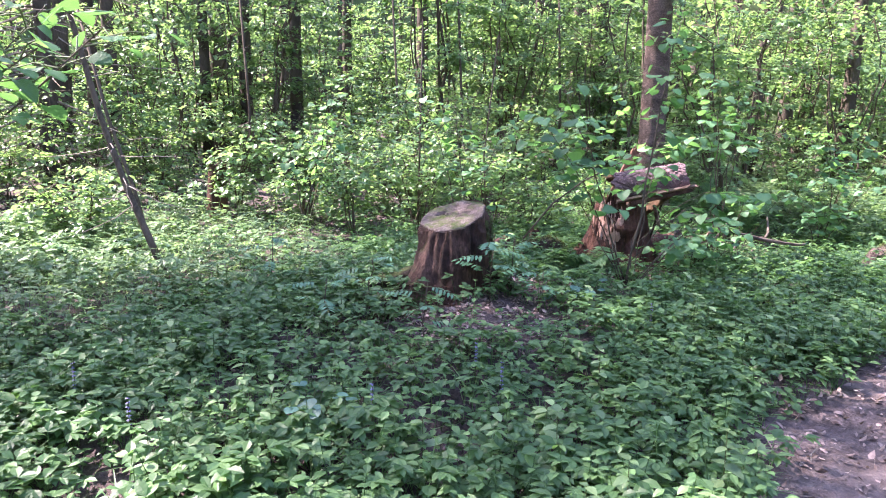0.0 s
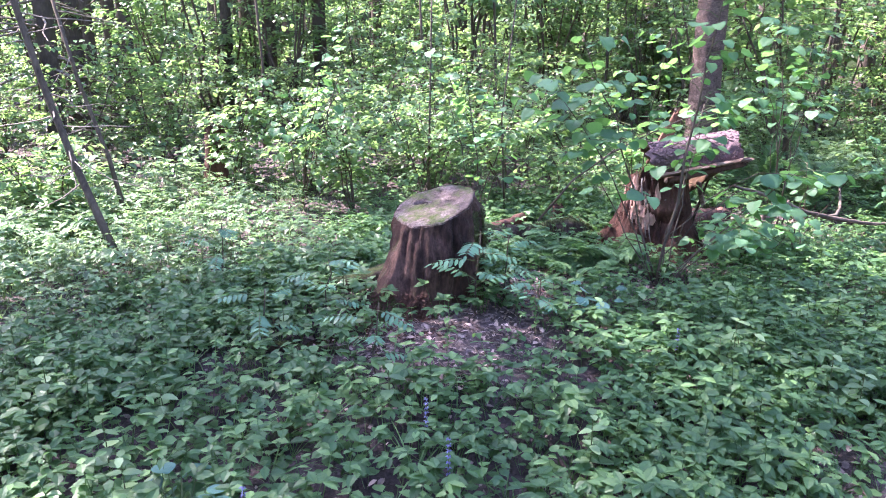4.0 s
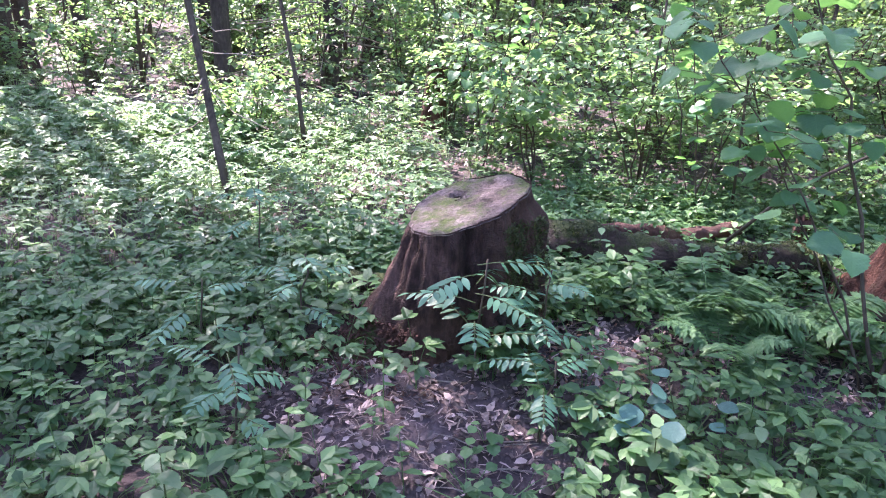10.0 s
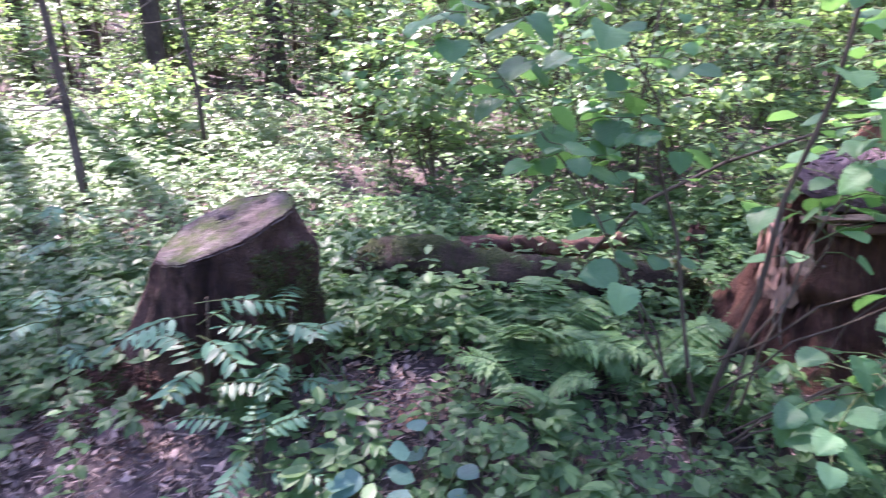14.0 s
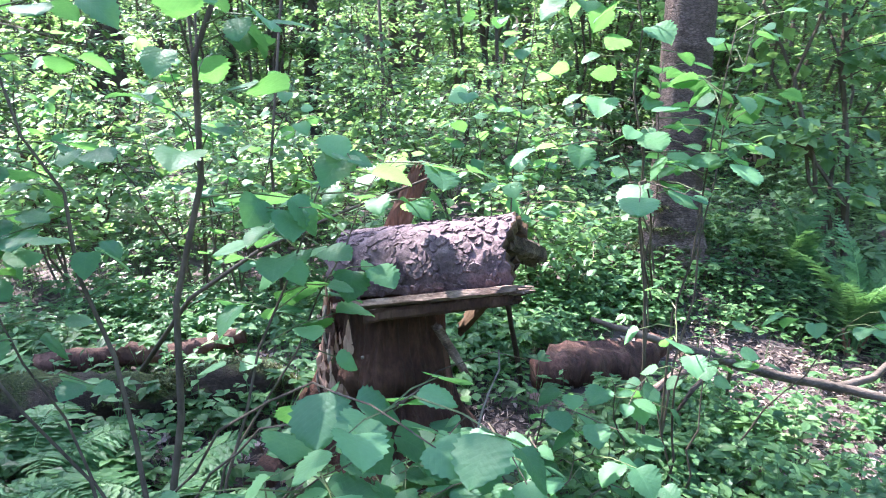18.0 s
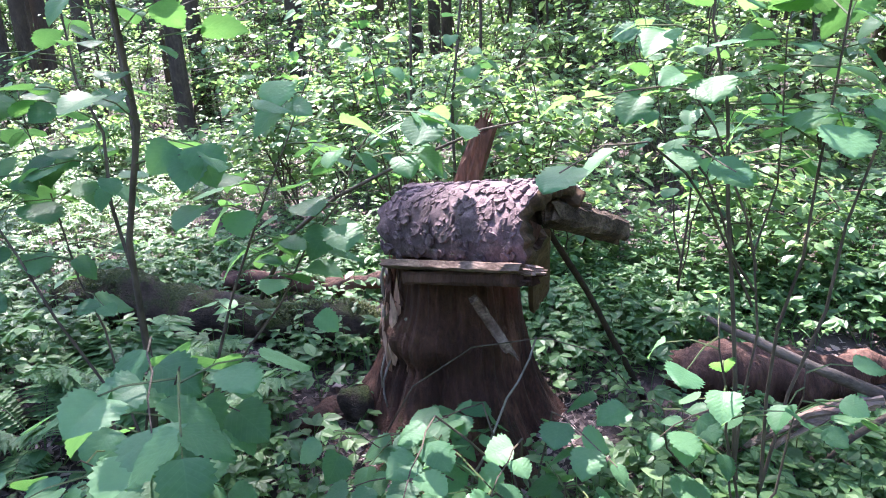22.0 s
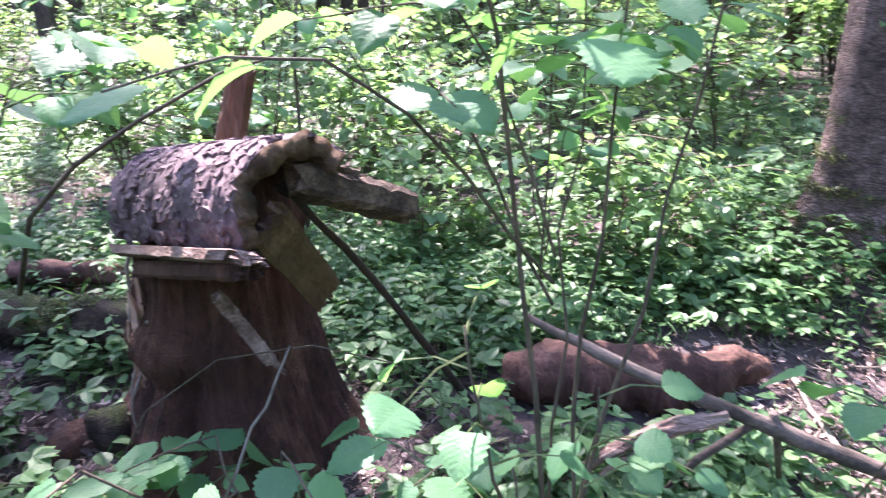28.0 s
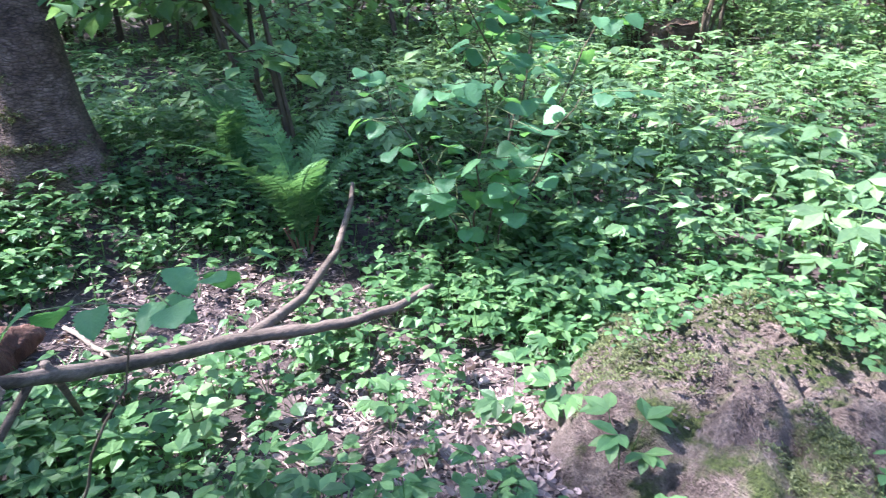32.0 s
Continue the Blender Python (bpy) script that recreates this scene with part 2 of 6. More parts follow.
M_CUT = rough_material("weathered_cut_wood", [(0.32, (0.035, 0.024, 0.021)), (0.5, (0.14, 0.1, 0.094)), (0.72, (0.31, 0.245, 0.235))], 9, bump=0.9, depth=0.015, fine=70, moss=0.03, rough=0.9, contrast=0.85)
M_ROT = rough_material("rotten_red_wood", [(0.28, (0.024, 0.01, 0.008)), (0.5, (0.085, 0.037, 0.029)), (0.75, (0.2, 0.102, 0.08))], 7, (1, 1, 0.25), bump=1.0, depth=0.03, fine=60, contrast=0.75)
M_HEART = rough_material("dark_heartwood", [(0.28, (0.018, 0.007, 0.005)), (0.5, (0.078, 0.03, 0.022)), (0.72, (0.22, 0.1, 0.074))], 8, (1, 1, 0.3), bump=1.0, depth=0.04, fine=60, moss=0.04, contrast=0.8)
M_SPLIT = rough_material("split_dry_wood", [(0.3, (0.09, 0.048, 0.04)), (0.48, (0.21, 0.13, 0.112)), (0.66, (0.4, 0.285, 0.25))], 16, (0.1, 1, 1), bump=1.0, depth=0.015, fine=120, contrast=0.8)
M_FLAKE = rough_material("bark_flake", [(0.28, (0.04, 0.023, 0.028)), (0.5, (0.115, 0.07, 0.083)), (0.75, (0.26, 0.172, 0.195))], 14, bump=0.8, depth=0.01, fine=120, rough=0.8, contrast=0.75)
M_INNER = rough_material("inner_bark", [(0.3, (0.028, 0.014, 0.009)), (0.5, (0.085, 0.045, 0.027)), (0.7, (0.18, 0.105, 0.062))], 12, (0.3, 1, 1), bump=0.7, depth=0.01, fine=90, contrast=0.75)
M_MOSSLOG = rough_material("mossy_log_bark", [(0.28, (0.018, 0.011, 0.009)), (0.5, (0.055, 0.035, 0.027)), (0.75, (0.15, 0.1, 0.078))], 9, (0.5, 1, 1), bump=1.0, depth=0.06, fine=60, moss=0.26, contrast=0.8)
M_MOUND = rough_material("mossy_rotten_mound", [(0.3, (0.045, 0.029, 0.027)), (0.48, (0.165, 0.115, 0.108)), (0.7, (0.37, 0.28, 0.25))], 19, bump=1.0, depth=0.06, fine=120, moss=0.12, contrast=0.85)
M_BRANCH = rough_material("bare_branch_bark", [(0.3, (0.035, 0.025, 0.021)), (0.5, (0.09, 0.066, 0.056)), (0.75, (0.22, 0.165, 0.145))], 18, (0.35, 1, 1), bump=0.8, depth=0.012, fine=90, contrast=0.75)
M_RAW = rough_material("raw_red_splinter", [(0.3, (0.12, 0.052, 0.036)), (0.5, (0.23, 0.112, 0.08)), (0.72, (0.38, 0.22, 0.165))], 9, (1, 1, 0.2), bump=0.8, depth=0.01, fine=80, contrast=0.7)
M_DARK = rough_material("near_black_wood", [(0.3, (0.012, 0.008, 0.006)), (0.7, (0.05, 0.03, 0.022))], 12, bump=0.6)
M_HAZE = rough_material("far_woods", [(0.35, (0.02, 0.04, 0.012)), (0.5, (0.05, 0.085, 0.026)), (0.68, (0.13, 0.18, 0.07))], 0.6, bump=0.0, fine=4, contrast=0.8)


# ---------------------------------------------------------------- mesh tools
rng = np.random.default_rng(7)


def mesh_of(name, verts, tris, mat, smooth=False, mats=None, index=None):
    """A mesh from arrays: triangles as rows of three, or quads as rows of four."""
    verts, tris = np.asarray(verts, np.float32), np.asarray(tris, np.int32)
    k = tris.shape[1]
    me = bpy.data.meshes.new(name)
    me.vertices.add(len(verts))
    me.vertices.foreach_set("co", verts.ravel())
    me.loops.add(tris.size)
    me.loops.foreach_set("vertex_index", tris.ravel())
    me.polygons.add(len(tris))
    me.polygons.foreach_set("loop_start", np.arange(0, tris.size, k, dtype=np.int32))
    me.polygons.foreach_set("use_smooth", np.full(len(tris), smooth))
    for m in (mats or [mat]):
        me.materials.append(m)
    if index is not None:
        me.polygons.foreach_set("material_index", np.asarray(index, np.int32))
    me.update(calc_edges=True)
    me.validate()
    return me


def part(name, me, parent=None, label="", m=None):
    """One mesh object, under a thing or a part of it."""
    ob = new(name, me)
    if parent is not None:
        ob.parent = parent
    if m is not None:
        ob.matrix_basis = m
    return tagged(ob, label)


def thing(name, label, category, at=(0, 0, 0), group="", kind="", rz=0.0):
    ob = new(name)
    ob.empty_display_size = 0.1
    ob.matrix_basis = pose(*at, 0, 0, rz)
    return tagged(ob, label, category, group, kind)


def join(pieces):
    """Several (verts, faces) as one."""
    vs, fs, k = [], [], 0
    for v, f in pieces:
        vs.append(np.asarray(v, float))
        fs.append(np.asarray(f, int) + k)
        k += len(v)
    return np.concatenate(vs), np.concatenate(fs)


def turn_z(a):
    c, s = math.cos(a), math.sin(a)
    return np.array([[c, -s, 0], [s, c, 0], [0, 0, 1.0]])


def turn_y(a):
    c, s = math.cos(a), math.sin(a)
    return np.array([[c, 0, s], [0, 1, 0], [-s, 0, c]])


def turn_x(a):
    c, s = math.cos(a), math.sin(a)
    return np.array([[1, 0, 0], [0, c, -s], [0, s, c]])


def moved(piece, rot=None, at=(0, 0, 0), scale=1.0):
    v, f = piece
    v = np.asarray(v, float) * scale
    if rot is not None:
        v = v @ rot.T
    return v + np.asarray(at, float), f


def scattered(piece, rots, ats):
    """Many copies of one (verts, faces) at once."""
    v, f = piece
    n, k = len(ats), len(v)
    allv = np.einsum("nij,kj->nki", rots, v) + ats[:, None, :]
    allf = f[None] + (np.arange(n) * k)[:, None, None]
    return allv.reshape(-1, 3), allf.reshape(-1, f.shape[1])


def turns(yaw, tilt, lean, scale):
    """Turns about z, after a tilt about y and a lean about x, with scale, for arrays."""
    cy, sy, ct, st, cl, sl = np.cos(yaw), np.sin(yaw), np.cos(tilt), np.sin(tilt), np.cos(lean), np.sin(lean)
    o, z = np.ones_like(cy), np.zeros_like(cy)
    rz = np.stack([np.stack([cy, -sy, z], -1), np.stack([sy, cy, z], -1), np.stack([z, z, o], -1)], 1)
    ry = np.stack([np.stack([ct, z, st], -1), np.stack([z, o, z], -1), np.stack([-st, z, ct], -1)], 1)
    rx = np.stack([np.stack([o, z, z], -1), np.stack([z, cl, -sl], -1), np.stack([z, sl, cl], -1)], 1)
    return (rz @ ry @ rx) * np.broadcast_to(scale, cy.shape)[:, None, None]


def leaf_shape(length, width, rows=3, fold=0.25, droop=0.25, belly=0.42, pleat=0.0, tooth=0.0, tip=1.0):
    """A leaf along +x, folded on its midrib, drooping to the tip; triangles."""
    v, f = [(0, 0, 0)], []
    for i in range(1, rows):
        s = i / rows
        w = width / 2 * math.sin(math.pi * s ** (math.log(0.5) / math.log(belly))) ** 0.75
        w *= 1 + tooth * (1 if i % 2 else -1)
        z = -droop * length * s * s
        up = pleat * length * (1 if i % 2 else -1)
        v += [(length * s, w, z + fold * w + up), (length * s, 0, z), (length * s, -w, z + fold * w + up)]
    v.append((length * tip, 0, -droop * length))
    f += [(0, 2, 1), (0, 3, 2)]
    for i in range(rows - 2):
        a = 1 + 3 * i
        f += [(a, a + 1, a + 4), (a, a + 4, a + 3), (a + 1, a + 2, a + 5), (a + 1, a + 5, a + 4)]
    a, e = 1 + 3 * (rows - 2), len(v) - 1
    f += [(a, a + 1, e), (a + 1, a + 2, e)]
    return np.array(v, float), np.array(f, int)


def tube(points, radii, sides=6, wobble=0.0, cap=True, seed=0):
    """A tapered tube along points, as triangles."""
    p = np.asarray(points, float)
    r = np.broadcast_to(np.asarray(radii, float), (len(p),))
    g = np.random.default_rng(seed)
    d = np.gradient(p, axis=0)
    d /= np.linalg.norm(d, axis=1)[:, None] + 1e-9
    ref = np.array([0, 0, 1.0]) if abs(d[0][2]) < 0.85 else np.array([1.0, 0, 0])
    a = np.cross(d, ref)
    a /= np.linalg.norm(a, axis=1)[:, None] + 1e-9
    b = np.cross(d, a)
    th = np.arange(sides) * 2 * math.pi / sides
    rad = r[:, None] * (1 + wobble * g.normal(size=(len(p), sides)))
    v = p[:, None] + rad[..., None] * (np.cos(th)[None, :, None] * a[:, None] + np.sin(th)[None, :, None] * b[:, None])
    i, j = np.meshgrid(np.arange(len(p) - 1), np.arange(sides), indexing="ij")
    q = np.stack([i * sides + j, i * sides + (j + 1) % sides, (i + 1) * sides + (j + 1) % sides, (i + 1) * sides + j], -1).reshape(-1, 4)
    f = np.concatenate([q[:, [0, 2, 1]], q[:, [0, 3, 2]]])
    v = v.reshape(-1, 3)
    if cap:
        n = len(v)
        v = np.concatenate([v, p[:1], p[-1:]])
        k, e = np.arange(sides), (len(p) - 1) * sides
        f = np.concatenate([f, np.stack([np.full(sides, n), k, (k + 1) % sides], -1), np.stack([np.full(sides, n + 1), e + (k + 1) % sides, e + k], -1)])
    return v, f


def bend(a, b, n, sag=0.0, jitter=0.0, seed=0):
    """n points from a to b, bowed and uneven."""
    g = np.random.default_rng(seed)
    s = np.linspace(0, 1, n)[:, None]
    p = np.asarray(a, float) * (1 - s) + np.asarray(b, float) * s
    p[:, 2] += sag * 4 * (s * (1 - s))[:, 0]
    p[1:-1] += g.normal(size=(n - 2, 3)) * jitter
    return p


def fbm(v, scale, seed=0, octaves=3):
    """Smooth noise at rows of points, about -1 to 1."""
    g = np.random.default_rng(seed)
    out, amp = np.zeros(len(v)), 1.0
    for o in range(octaves):
        for _ in range(5):
            k = g.normal(size=3) * scale * 2 ** o
            out += amp * np.sin(v @ k + g.uniform(0, 6.28)) / 3.2
        amp *= 0.55
    return out


# ---------------------------------------------------------------- the ground
def ground_z(x, y):
    x, y = np.asarray(x, float), np.asarray(y, float)
    z = 0.035 * np.sin(1.7 * x + 0.6) * np.cos(1.4 * y - 0.3) + 0.02 * np.sin(3.9 * x - 2.1 * y) + 0.012 * np.sin(7.1 * x + 5.3 * y)
    far = np.hypot(x - 1.5, y)
    z = z + 0.25 * np.sin(0.21 * x + 1.0) * np.sin(0.17 * y) * np.clip((far - 7) / 10, 0, 1)
    for (cx, cy, rx, ry, h) in HUMPS:
        d = ((x - cx) / rx) ** 2 + ((y - cy) / ry) ** 2
        z = z + h * np.exp(-d)
    return z


def trail_at(x, y):
    """How far a place lies within the bare trail: 1 on it, 0 off it."""
    (ax, ay), (bx, by) = TRAIL
    dx, dy = bx - ax, by - ay
    n = math.hypot(dx, dy)
    off = ((x - ax) * dy - (y - ay) * dx) / n
    edge = TRAIL_HALF + 0.16 * np.sin(1.9 * x + 0.7 * y) + 0.08 * np.sin(5.3 * x - 3.7 * y)
    return np.clip((edge - np.abs(off)) / 0.25, 0, 1) * np.clip((4.4 - x) / 0.5, 0, 1)


def bare_at(x, y):
    """Where leaf litter shows between the herbs."""
    out = np.zeros_like(x)
    for cx, cy, rx, ry in BARE:
        out = np.maximum(out, np.clip(1.35 - np.hypot((x - cx) / rx, (y - cy) / ry), 0, 1))
    return np.clip(out * 1.6, 0, 1)


def grid_axis(lo, hi, fine_lo, fine_hi, step):
    inner = np.arange(fine_lo, fine_hi, step)
    left = fine_lo - np.geomspace(step, fine_lo - lo, 26)[::-1]
    right = fine_hi + np.geomspace(step, hi - fine_hi, 26)
    return np.concatenate([left, inner, right])


gx, gy = grid_axis(-400, 400, -6, 8, 0.07), grid_axis(-400, 400, -7, 7, 0.07)
GX, GY = np.meshgrid(gx, gy, indexing="ij")
GZ = ground_z(GX, GY) + 0.012 * fbm(np.stack([GX.ravel(), GY.ravel(), 0 * GX.ravel()], -1), 9, 3, 2).reshape(GX.shape) * (np.hypot(GX, GY) < 15)
ni, nj = GX.shape
I, J = np.meshgrid(np.arange(ni - 1), np.arange(nj - 1), indexing="ij")
quads = np.stack([I * nj + J, (I + 1) * nj + J, (I + 1) * nj + J + 1, I * nj + J + 1], -1).reshape(-1, 4)
mid = trail_at((GX[:-1, :-1] + GX[1:, 1:]) / 2, (GY[:-1, :-1] + GY[1:, 1:]) / 2).ravel() > 0.4
me = mesh_of("ground", np.stack([GX, GY, GZ], -1).reshape(-1, 3), quads, None, True, [M_SOIL, M_TRAIL], mid.astype(int))
tagged(new("ground", me), "dark forest soil with a bare trodden trail of dry earth", "ground", kind="structure")


# ---------------------------------------------------------------- plants
def herb_goutweed(seed, rows=3):
    g = np.random.default_rng(seed)
    pieces = []
    for k in range(3):
        h, out, a = g.uniform(0.13, 0.26), g.uniform(0.03, 0.09), k * 2.1 + g.uniform(-0.5, 0.5)
        top = np.array([out * math.cos(a), out * math.sin(a), h])
        pieces.append(tube([(0, 0, 0), top * (0.5, 0.5, 0.6), top], [0.002, 0.0016, 0.0012], 3, cap=False))
        for b in (-1.0, 0.0, 1.0):
            r = turn_z(a + b * 1.05) @ turn_y(g.uniform(-0.3, 0.25)) @ turn_x(g.uniform(-0.25, 0.25))
            ln = g.uniform(0.055, 0.085) * (1.1 if b == 0 else 0.95)
            pieces.append(moved(leaf_shape(ln, ln * 0.55, rows, 0.2, 0.12), r, top))
            if b == 0:
                for c in (-0.75, 0.75):
                    r2 = turn_z(a + c * 0.9) @ turn_y(g.uniform(0, 0.4))
                    pieces.append(moved(leaf_shape(ln * 0.8, ln * 0.43, rows, 0.2, 0.12), r2, top + r @ np.array([ln * 0.25, 0, 0.0])))
    return join(pieces)


def herb_nettle(seed, rows=3):
    g = np.random.default_rng(seed)
    h, lean = g.uniform(0.16, 0.32), g.uniform(-0.05, 0.05, 2)
    pieces = [tube([(0, 0, 0), (lean[0] * 0.5, lean[1] * 0.5, h * 0.55), (lean[0], lean[1], h)], [0.0024, 0.002, 0.0014], 3, cap=False)]
    for k in range(4):
        s = 0.35 + 0.65 * k / 3
        at = np.array([lean[0] * s, lean[1] * s, h * s])
        for side in (0, math.pi):
            r = turn_z(side + k * math.pi / 2 + g.uniform(-0.2, 0.2)) @ turn_y(g.uniform(-0.25, 0.35))
            ln = g.uniform(0.05, 0.075) * (1.15 - 0.35 * s)
            pieces.append(moved(leaf_shape(ln, ln * 0.66, rows, 0.2, 0.18, 0.36), r, at))
    return join(pieces)


def herb_round(seed, rows=3):
    g = np.random.default_rng(seed)
    pieces = []
    for k in range(7):
        a, h, out = g.uniform(0, 6.28), g.uniform(0.04, 0.12), g.uniform(0.03, 0.09)
        top = np.array([out * math.cos(a), out * math.sin(a), h])
        pieces.append(tube([(0, 0, 0), top], [0.0016, 0.0012], 3, cap=False))
        ln = g.uniform(0.035, 0.06)
        pieces.append(moved(leaf_shape(ln, ln * 0.92, rows, 0.15, 0.15, 0.5), turn_z(a) @ turn_y(g.uniform(-0.3, 0.3)) @ turn_x(g.uniform(-0.3, 0.3)), top))
    return join(pieces)


def herb_grass(seed, rows=4):
    g = np.random.default_rng(seed)
    pieces = []
    for k in range(9):
        r = turn_z(g.uniform(0, 6.28)) @ turn_y(-g.uniform(0.7, 1.35))
        ln = g.uniform(0.12, 0.28)
        pieces.append(moved(leaf_shape(ln, 0.007, rows, 0.1, -0.0 + 0.5, 0.3), r))
    return join(pieces)


def spots(n, box, keep):
    """n random places in the box for which keep(x, y) is above a random number."""
    x0, y0, x1, y1 = box
    got = []
    total = 0
    while total < n:
        x, y = rng.uniform(x0, x1, n * 2), rng.uniform(y0, y1, n * 2)
        ok = rng.uniform(0, 1, n * 2) < keep(x, y)
        got.append(np.stack([x[ok], y[ok]], -1))
        total += ok.sum()
    return np.concatenate(got)[:n]


def open_ground(x, y):
    """1 where herbs can stand: off the trail, the litter, the stumps and logs."""
    k = (1 - trail_at(x, y)) * (1 - 0.86 * bare_at(x, y))
    for cx, cy, r in SOLID:
        k = k * (np.hypot(x - cx, y - cy) > r)
    patch = 0.62 + 0.5 * np.sin(1.3 * x + 2.0) * np.sin(1.6 * y + 0.4) + 0.25 * np.sin(3.7 * x - 2.9 * y)
    return k * np.clip(patch, 0.4, 1)


def carpet(name, label, kinds, n, box, keep, scale, mat):
    """One sheet of countless small plants."""
    at = spots(n, box, keep)
    which = rng.integers(0, len(kinds), n)
    pieces = []
    for i, kind in enumerate(kinds):
        p = at[which == i]
        m = len(p)
        if m:
            r = turns(rng.uniform(0, 6.28, m), rng.normal(0, 0.12, m), rng.normal(0, 0.12, m), rng.uniform(*scale, m))
            pieces.append(scattered(kind, r, np.column_stack([p, ground_z(p[:, 0], p[:, 1]) - 0.004])))
    v, f = join(pieces)
    return tagged(new(name, mesh_of(name, v, f, mat)), label, "undergrowth", kind="stuff")


def near_zone(x, y):
    return open_ground(x, y) * (np.hypot(x - 1.0, (y + 0.5)) < 7.2)


def path_zone(x, y):
    """Near the line walked and the two stumps."""
    d = np.full(np.shape(x), 99.0)
    for px, py in ((-1.2, -4.2), (-0.4, -3.0), (0.3, -2.2), (0.2, -0.6), (1.3, -1.2), (1.6, 0.4), (2.7, -0.2), (3.0, 0.8), (3.9, 1.0), (4.6, 1.8), (-2.1, -2.9), (-1.4, -1.6), (-2.7, -1.7), (-1.0, -0.4), (0.9, 2.1), (2.3, 2.6)):
        d = np.minimum(d, np.hypot(x - px, y - py))
    return open_ground(x, y) * (d < 1.5)


def around_zone(x, y):
    return near_zone(x, y) * (path_zone(x, y) == 0)


carpet("ground_cover", "dense knee-low green herbs with toothed leaflets on the forest floor",
       [herb_goutweed(s, 3) for s in range(4)] + [herb_nettle(s, 3) for s in (11, 12, 13, 14)], 7400, (-4.3, -6, 6.5, 3.5), path_zone, (0.5, 1.05), M_HERB)
carpet("low_cover", "low round-leaved green plants between taller herbs",
       [herb_round(s) for s in range(4)] + [herb_grass(3)], 3300, (-4.3, -6, 6.5, 3.5), path_zone, (0.65, 1.2), M_HERB)
carpet("herb_layer", "dense low green herbs spreading between stumps and shrubs",
       [herb_goutweed(s, 2) for s in (21, 22, 23, 24)] + [herb_nettle(s, 2) for s in (25, 26)] + [herb_round(5, 2)], 4600, (-6.5, -6.5, 8, 6), around_zone, (0.55, 1.05), M_HERB)


def far_zone(x, y):
    d = np.hypot(x - 1.5, y + 0.5)
    return (1 - trail_at(x, y)) * (d > 5.5) * (d < 30) * np.clip(9.0 / d, 0.2, 1) * np.clip(0.75 + 0.5 * np.sin(0.9 * x) * np.sin(0.8 * y + 1), 0.2, 1) * (y > -14)


# the distant herbs take the leaf colour that has sunlight mixed in
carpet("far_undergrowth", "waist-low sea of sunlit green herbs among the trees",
       [herb_goutweed(s, 2) for s in (31, 32)] + [herb_nettle(s, 2) for s in (33, 34)], 7200, (-24, -12, 26, 30), far_zone, (1.2, 2.3), M_HERB_LIT)


# taller plants that stand out of the cover, each on its own
# these use the paler leaf too, so they look lit
TALL_LEAF = [mesh_of("leaf", *leaf_shape(ln, ln * 0.62, 6, 0.18, 0.16, 0.38, 0.004, 0.05), M_HERB_LIT, True) for ln in (0.062, 0.078, 0.09)]
TALL_STEM = mesh_of("stem", *tube([(0, 0, -0.02), (0.006, 0.004, 0.5), (0, 0.008, 1)], [0.006, 0.005, 0.003], 5), M_STEM)


def woodland_herb(x, y, h, seed):
    g = np.random.default_rng(seed)
    ob = thing("woodland_herb", "taller bright green herb with paired toothed leaves", "plant", (x, y, float(ground_z(x, y))), "taller herbs")
    part("stem", TALL_STEM, ob, m=Matrix.Diagonal((0.5, 0.5, h, 1)))
    for k in range(4):
        z = h * (0.4 + 0.6 * k / 3)
        for side in (0, 180):
            sc = 1.15 - 0.14 * k
            part("leaf", TALL_LEAF[int(g.integers(0, 3))], ob, m=pose(0, 0, z, 0, g.uniform(-18, 14), side + 90 * k + g.uniform(-15, 15)) @ Matrix.Diagonal((sc, sc, sc, 1)))
    return ob


for k, (x, y) in enumerate(spots(130, (-3.8, -4.6, 5.4, 2.6), path_zone)):
    woodland_herb(x, y, rng.uniform(0.2, 0.34), 900 + k)


def shade_zone(x, y):
    """The shaded herb slope behind the spruce and the mound."""
    return (np.hypot(x - 3.87, y - 3.85) > 0.27) * (1 - 0.95 * bare_at(x, y)) * np.clip(0.75 + 0.4 * np.sin(1.7 * x) * np.sin(1.3 * y + 1), 0.3, 1) * (np.hypot(x - 5.4, y - 0.85) > 0.62) * ((y > 3.0) | (x > 5.0))


carpet("shade_herbs", "fine low green herbs carpeting the shaded ground round the spruce",
       [herb_goutweed(s, 3) for s in (41, 42)] + [herb_nettle(s, 3) for s in (43, 44)] + [herb_round(45, 3), herb_round(46, 3)], 3900, (2.2, 0.3, 10, 10), shade_zone, (0.6, 1.15), M_HERB)


carpet("foot_herbs", "small dark green herbs crowding the foot of the spruce",
       [herb_goutweed(47, 3), herb_nettle(48, 3), herb_round(49, 3)], 900, (3.1, 3.05, 6.0, 4.7), lambda x, y: (np.hypot(x - 3.87, y - 3.85) > 0.24) * (1 - 0.9 * bare_at(x, y)), (0.45, 0.85), M_HERB)


def clearing_zone(x, y):
    return np.clip(1.5 - np.hypot((x + 3.9) / 2.6, (y - 2.2) / 2.3), 0, 1) * np.clip(0.8 + 0.3 * np.sin(2.3 * x) * np.sin(2.1 * y), 0.3, 1)


# the clearing's sunlight is partly painted: its herbs wear the paler leaf
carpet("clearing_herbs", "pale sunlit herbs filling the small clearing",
       [herb_goutweed(51, 2), herb_nettle(52, 2), herb_nettle(53, 2), herb_grass(54, 2)], 2700, (-7.5, -0.6, -0.6, 5.5), clearing_zone, (0.7, 1.3), M_HERB_LIT)


